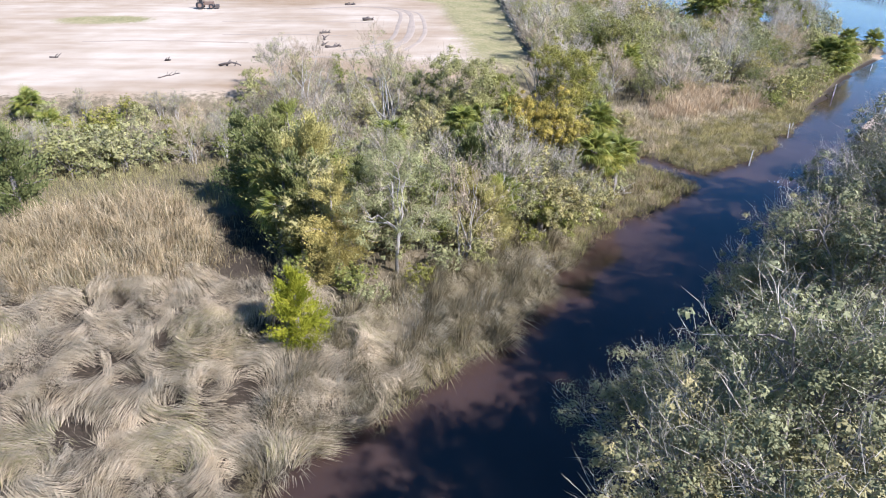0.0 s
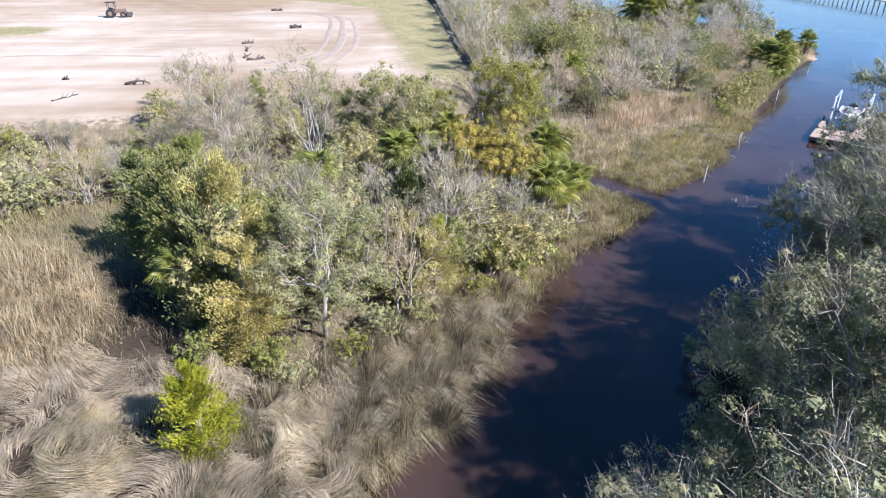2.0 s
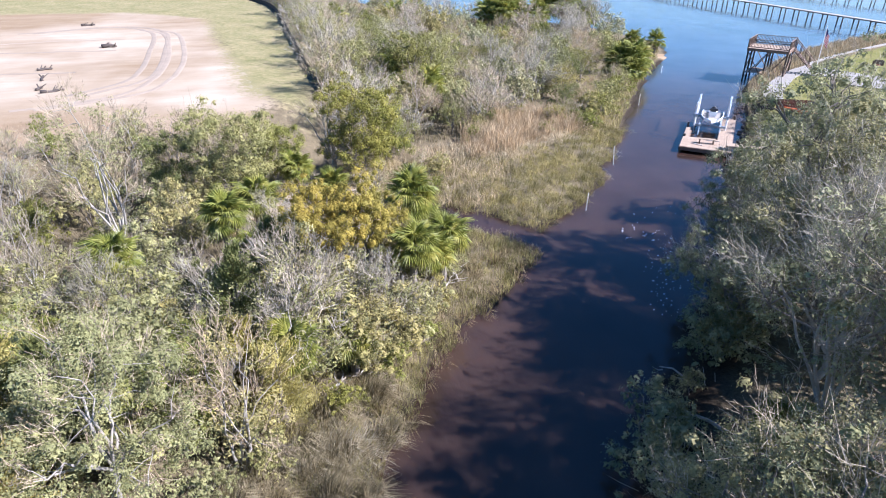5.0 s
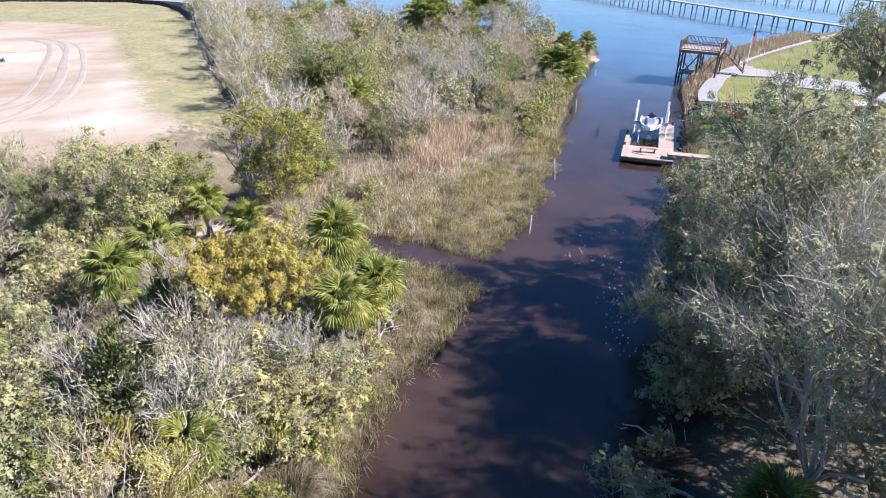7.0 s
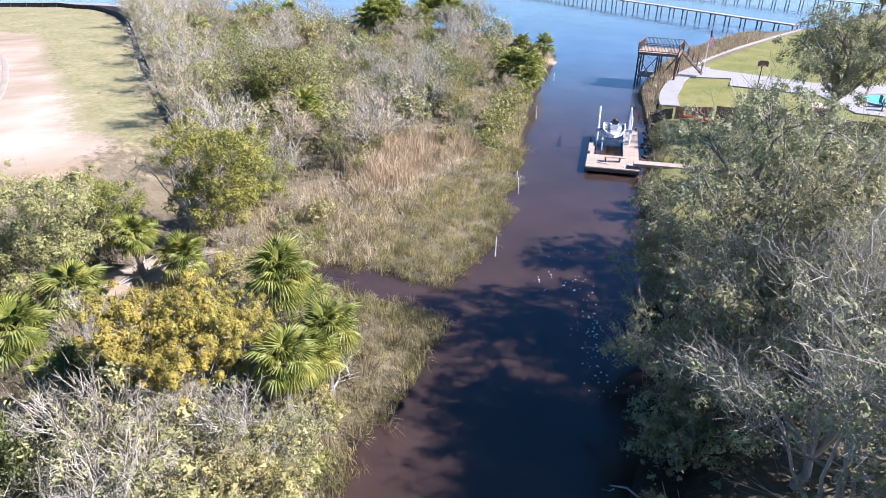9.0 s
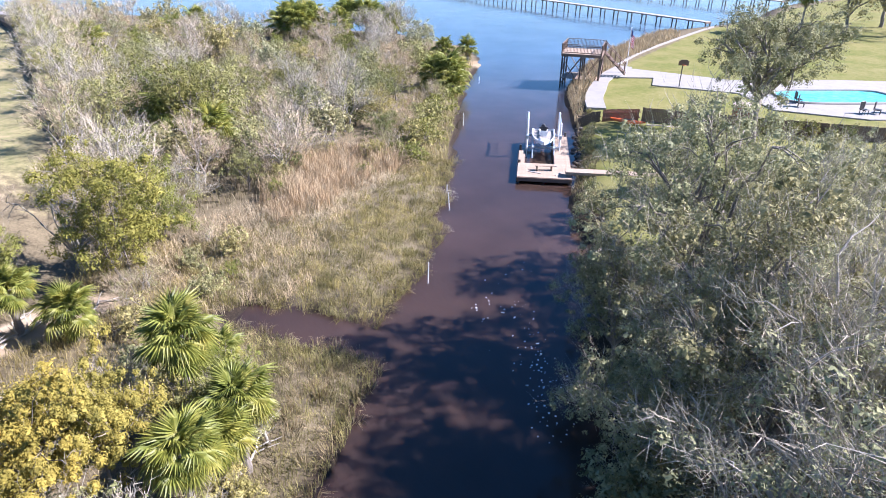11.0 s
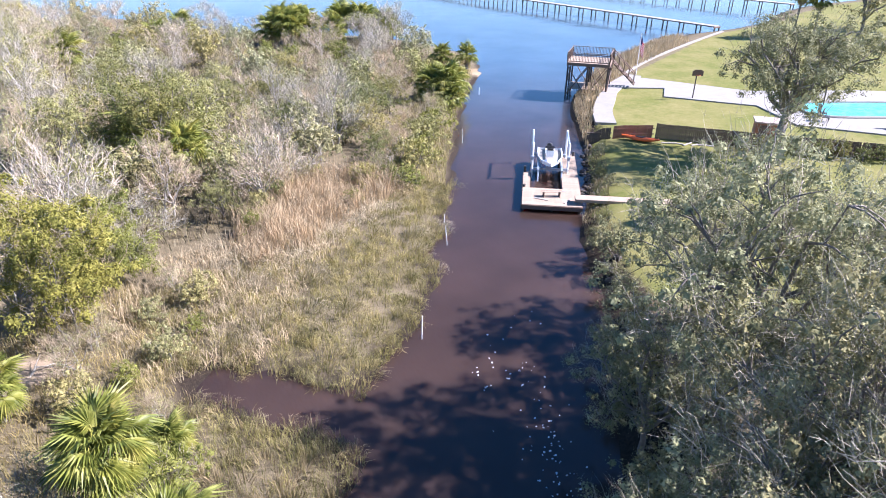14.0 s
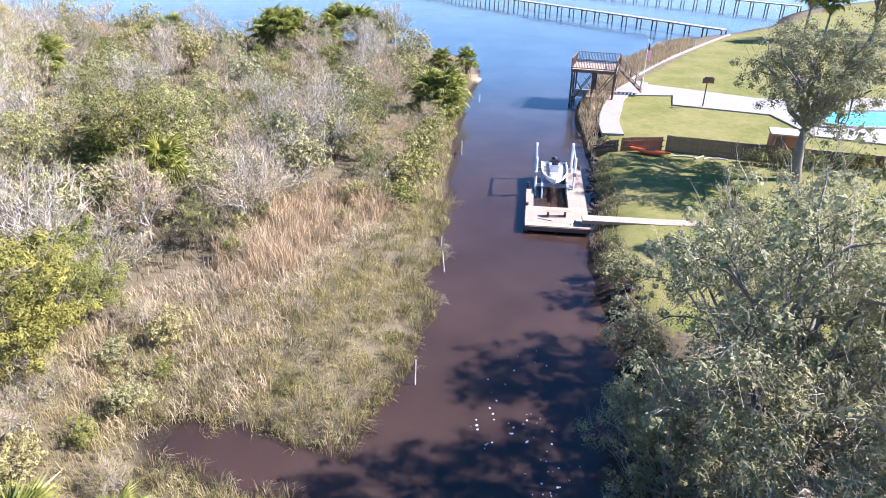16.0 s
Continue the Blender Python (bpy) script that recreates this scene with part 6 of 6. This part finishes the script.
build_pier(113.6, 95.2, 112.0, 205, 1.7, "long narrow timber pier on piles over the river")
build_pier(157.5, 107.0, 150.0, 225, 1.9, "second long timber pier farther along the river")

# ---- stakes, foam and driftwood ----
for i, (x, y, h, dx) in enumerate([(23.0, 46.9, 1.25, 0.1), (29.5, 54.3, 1.3, -0.15), (41.8, 70.2, 1.2, 0.05), (31.0, 57.0, 0.6, 0.1), (53.5, 83.5, 0.9, 0.1)]):
    t = thing("marker_stake", pose(x, y, 0), "thin white stake standing in the shallow water", "stake", "stakes along the bank")
    one("stake", lambda g: tube(g, [(0, 0, -0.6), (dx, 0.05, h)], (0.03, 0.025), 6), M_WHITE, t)


def build_foam():
    rng = np.random.RandomState(9)
    line = np.array(smooth_line([(28.6, 46.1), (25.6, 44.4), (23.6, 42.6), (25.4, 42.4), (24.9, 40.6), (23.5, 39.0), (23.2, 37.8), (22.4, 36.8), (21.6, 36.0), (20.8, 34.7)]))
    g = Geo()
    for _ in range(130):
        c = line[rng.randint(len(line))] + rng.normal(size=2) * np.array((0.45, 0.45))
        r = rng.uniform(0.015, 0.05)
        a = np.linspace(0, 2 * math.pi, 6, endpoint=False) + rng.uniform(0, 1)
        rim = np.stack([c[0] + r * np.cos(a) * rng.uniform(0.6, 1.5), c[1] + r * np.sin(a), 0 * a + 0.004], 1)
        g.add(np.concatenate([rim, [[c[0], c[1], 0.004 + r * 0.5]]]), [(i, (i + 1) % 6, 6) for i in range(6)])
    tagged(new("foam", g.mesh("foam", M_WHITE)), "white foam flecks drifting on dark water", "foam", kind="stuff")


build_foam()


def build_log(x, y, l, r, rz, bent, mat=M_DARKWOOD):
    k = thing("log", pose(x, y, ground_z(x, y) + r * 0.6, 0, 0, rz), "dark dead log lying on the graded sand", "log", "debris on the sand")
    rng = np.random.RandomState(int(abs(x * 7 + y)))
    g = Geo()
    tube(g, limb_path(rng, (-l / 2, 0, 0), (l / 2, 0, 0), 6, 0.03, bent), np.linspace(r, r * 0.5, 6), 7)
    t = part("trunk", g, mat, k, smooth=True)
    for i in range(3):
        s = rng.uniform(-0.4, 0.4) * l
        one("stub", lambda g: tube(g, [(s, 0, 0), (s + 0.3, rng.uniform(-0.6, 0.6), 0.35 + bent)], (r * 0.4, r * 0.15), 5), mat, t)


for a in [(-22.8, 64.7, 2.2, 0.14, 5, 0.15), (-17.2, 86.4, 1.4, 0.18, 20, 0), (-16.4, 82, 2.2, 0.13, 100, 0), (-13.0, 98.5, 1.6, 0.26, 0, 0.05), (-14.3, 76.0, 1.9, 0.18, 15, 0), (-15.6, 77.2, 1.0, 0.16, 80, 0), (-27.1, 60.0, 2.4, 0.07, 60, 0), (-18.7, 118.4, 1.8, 0.22, 10, 0), (-42.8, 68.1, 0.9, 0.12, 0, 0), (-21.4, 69.3, 0.9, 0.09, 0, 0), (-30.1, 67.0, 0.6, 0.16, 0, 0)]:
    build_log(*a)


def build_tractor():
    t = thing("tractor", pose(-41.7, 110.9, ground_z(-41.7, 110.9), 0, 0, 10), "small dark tractor parked on the graded field", "tractor")
    one("body", lambda g: (box(g, (0.5, 0, 0.9), (1.7, 0.8, 0.6), 0, 0.08), box(g, (-0.6, 0, 0.8), (1.2, 1.0, 0.4), 0, 0.05)), M_BROWNWOOD, t)
    one("canopy", lambda g: box(g, (-0.6, 0, 2.15), (1.4, 1.3, 0.08), 0, 0.03), M_BLACK, t)
    for x in (-1.1, -0.1):
        for y in (-0.5, 0.5):
            one("canopy_post", lambda g: tube(g, [(x, y, 0.9), (x, y, 2.12)], (0.04, 0.04), 5), M_BLACK, t)
    one("seat", lambda g: box(g, (-0.75, 0, 1.2), (0.5, 0.5, 0.4), 0, 0.05), M_BLACK, t)
    one("bucket", lambda g: box(g, (1.85, 0, 0.4), (0.5, 1.6, 0.5), 0, 0.1), M_DARKWOOD, t)
    for x, r in ((-0.8, 0.62), (1.0, 0.42)):
        for y in (-0.75, 0.75):
            w = one("wheel", lambda g: tube(g, [(x, y - 0.15, r), (x, y + 0.15, r)], (r, r), 16), M_BLACK, t)
            one("rim", lambda g: tube(g, [(x, y - 0.17, r), (x, y + 0.17, r)], (r * 0.5, r * 0.5), 12), M_BROWNWOOD, w)


build_tractor()


def build_silt_fence():
    f = thing("silt_fence", None, "black fabric silt fence on stakes round the sand field", "fence")
    line = smooth_line([(8.6, 70), (8.4, 84), (8.4, 107), (8.4, 124), (7.4, 137), (4.9, 147.6), (0, 155), (-13.7, 162), (-23.3, 164.3), (-60, 169)], 6)
    for a, b in zip(line[:-1], line[1:]):
        za, zb = ground_z(*a), ground_z(*b)
        one("fabric_panel", lambda g: g.add([(*a, za - 0.05), (*b, zb - 0.05), (*b, zb + 0.72), (*a, za + 0.72), (a[0] + 0.03, a[1], za + 0.72), (b[0] + 0.03, b[1], zb + 0.72), (b[0] + 0.03, b[1], zb - 0.05), (a[0] + 0.03, a[1], za - 0.05)], [(0, 1, 2, 3), (3, 2, 5, 4), (4, 5, 6, 7), (0, 3, 4, 7), (1, 6, 5, 2)]), M_SILT, f)
        one("stake", lambda g: box(g, (*a, za + 0.4), (0.06, 0.06, 0.95)), M_BROWNWOOD, f)


build_silt_fence()
slab("road", ribbon_outline(smooth_line([(11, 148), (7.5, 154), (-1, 161), (-14, 167), (-24, 169.5), (-60, 174), (-120, 180)]), 3.2), 3.7, 2.6, M_CONCRETE, "pale lane behind the sand field", "road")


for i in range(8):
    x, y = 58.2 + 0.95 * i, 53.9 - 1.12 * i
    plant("hedge_bush", ["bush%d" % (i % 3)], x, y, "clipped dark green bush in a hedge along the board fence", "shrub", 0.5 + 0.06 * (i % 3), group="hedge along the fence", mats={"crown": M_CEDAR})


def rock_mesh(seed):
    rng = np.random.RandomState(seed)
    bm = bmesh.new()
    bmesh.ops.create_icosphere(bm, subdivisions=2, radius=0.5)
    k = rng.normal(size=(4, 3)) * 2.2
    for v in bm.verts:
        c = np.array(v.co)
        v.co *= 1 + 0.13 * float(np.sum(np.sin(k @ c + np.arange(4))))
        v.co.z *= 0.62
    me = bpy.data.meshes.new("rock")
    bm.to_mesh(me)
    bm.free()
    me.materials.append(M_ROCK)
    return me


ROCKS = [rock_mesh(300 + k) for k in range(4)]
rng_r = np.random.RandomState(31)
for a, b, n in [((41.7, 54.7), (49.8, 62.9), 50), ((33.8, 44.9), (35.6, 47.0), 9)]:
    for i in range(n):
        t = (i + rng_r.uniform(0, 0.8)) / n
        x, y = a[0] + (b[0] - a[0]) * t + rng_r.normal() * 0.28, a[1] + (b[1] - a[1]) * t + rng_r.normal() * 0.28
        o = new("rock", ROCKS[i % 4])
        k = rng_r.uniform(0.2, 0.5)
        o.matrix_basis = pose(x, y, max(ground_z(x, y), 0.0) + 0.08 * k, 0, 0, rng_r.uniform(0, 360)) @ Matrix.Diagonal((k, k * rng_r.uniform(0.7, 1.2), k, 1))
        tagged(o, "dark weathered rubble stone on the creek bank", "rock", "rubble along the bank")


def driftwood(x, y, l, r, rz, seed):
    k = thing("driftwood", pose(x, y, ground_z(x, y) + r * 0.7, 0, 0, rz), "bleached grey dead branch lying on bare sandy ground", "driftwood", "dead wood on the ground")
    rng = np.random.RandomState(seed)
    one("stem", lambda g: tube(g, limb_path(rng, (-l / 2, 0, 0), (l / 2, 0, 0.1), 6, 0.05, 0.03), np.linspace(r, r * 0.35, 6), 6), M_PALEBARK, k, smooth=True)
    for i in range(4):
        s = rng.uniform(-0.3, 0.45) * l
        one("branch", lambda g: tube(g, limb_path(rng, (s, 0, 0.03), (s + rng.uniform(0.2, 0.8), rng.choice((-1, 1)) * rng.uniform(0.3, 0.9), rng.uniform(0.1, 0.5)), 4, 0.06, 0), np.linspace(r * 0.45, r * 0.12, 4), 5), M_PALEBARK, k)


for i, (x, y, l, r, rz) in enumerate([(3.0, 51.2, 3.2, 0.10, 20), (5.4, 52.4, 4.0, 0.12, 35), (7.6, 53.0, 2.6, 0.08, 5), (4.4, 53.0, 2.4, 0.07, 70), (10.9, 39.4, 2.4, 0.08, 50), (4.6, 33.2, 2.2, 0.07, 30), (11.8, 40.6, 1.8, 0.06, 80),
        (16.6, 27.0, 3.6, 0.09, 140), (15.8, 26.4, 3.0, 0.07, 165), (18.2, 29.0, 3.0, 0.07, 120)]):
    driftwood(x, y, l, r, rz, 400 + i)


# ---- wheel ruts in the sand ----
def rut(pts, w=0.3):
    line = np.array(smooth_line(pts, 8))
    z = height(line) + 0.006
    t = unit(np.gradient(line, axis=0))
    nrm = np.stack([-t[:, 1], t[:, 0]], 1)
    prof = [(-w, 0.0), (-w * 0.55, 0.05), (0, 0.008), (w * 0.55, 0.05), (w, 0.0)]
    v = np.stack([np.concatenate([line + nrm * o, (z + h)[:, None]], 1) for o, h in prof], 1)
    n, k = len(line), len(prof)
    g = Geo()
    g.add(v.reshape(-1, 3), [(i * k + j, i * k + j + 1, (i + 1) * k + j + 1, (i + 1) * k + j) for i in range(n - 1) for j in range(k - 1)])
    tagged(new("wheel_rut", g.mesh("wheel_rut", M_RUT, True)), "shallow wheel rut curving through pale sand", "ground", kind="structure")


for o in (0.0, 1.7):
    rut([(-16 + o, 69.5), (-9 + o, 72.8), (-6.8 + o, 77), (-5.8 + o, 85), (-6.2 + o, 96), (-7.8 + o, 108), (-11 + o, 112)])
    rut([(-13 + o, 74), (-8.4 + o, 80), (-8.2 + o, 95), (-9.6 + o, 110), (-16 + o, 116), (-26 + o, 112)])
for x, y, l in [(-30, 84, 16), (-34, 96, 22), (-26, 104, 14), (-45, 78, 20)]:
    rut([(x, y), (x + l * 0.4, y + 1.2), (x + l, y + 0.4)], 0.22)


# ---- things lying on the dock ----
def build_bench():
    b = thing("bench", pose(36.5, 55.75, 0.555, 0, 0, -41.3) @ pose(2.0, 1.6, 0, 0, 0, 8), "low slatted timber bench on the dock", "bench")
    for k in range(3):
        one("slat", lambda g: box(g, (0, -0.14 + 0.14 * k, 0.4), (1.4, 0.11, 0.035), 0, 0.006), M_DECK, b)
    for x in (-0.55, 0.55):
        one("leg", lambda g: box(g, (x, 0, 0.19), (0.07, 0.4, 0.38)), M_BROWNWOOD, b)


build_bench()
for i, (x, y, r) in enumerate([(2.5, 2.55, 5), (1.3, 1.0, -20), (3.1, 0.9, 60)]):
    t = thing("timber_offcut", pose(36.5, 55.75, 0.58 + 0.001 * i, 0, 0, -41.3) @ pose(x, y, 0, 0, 0, r), "loose pale board lying on the dock", "timber", "boards on the dock")
    one("board", lambda g: box(g, (0, 0, 0), (1.0, 0.13, 0.04), 0, 0.006), M_GREYWOOD, t)
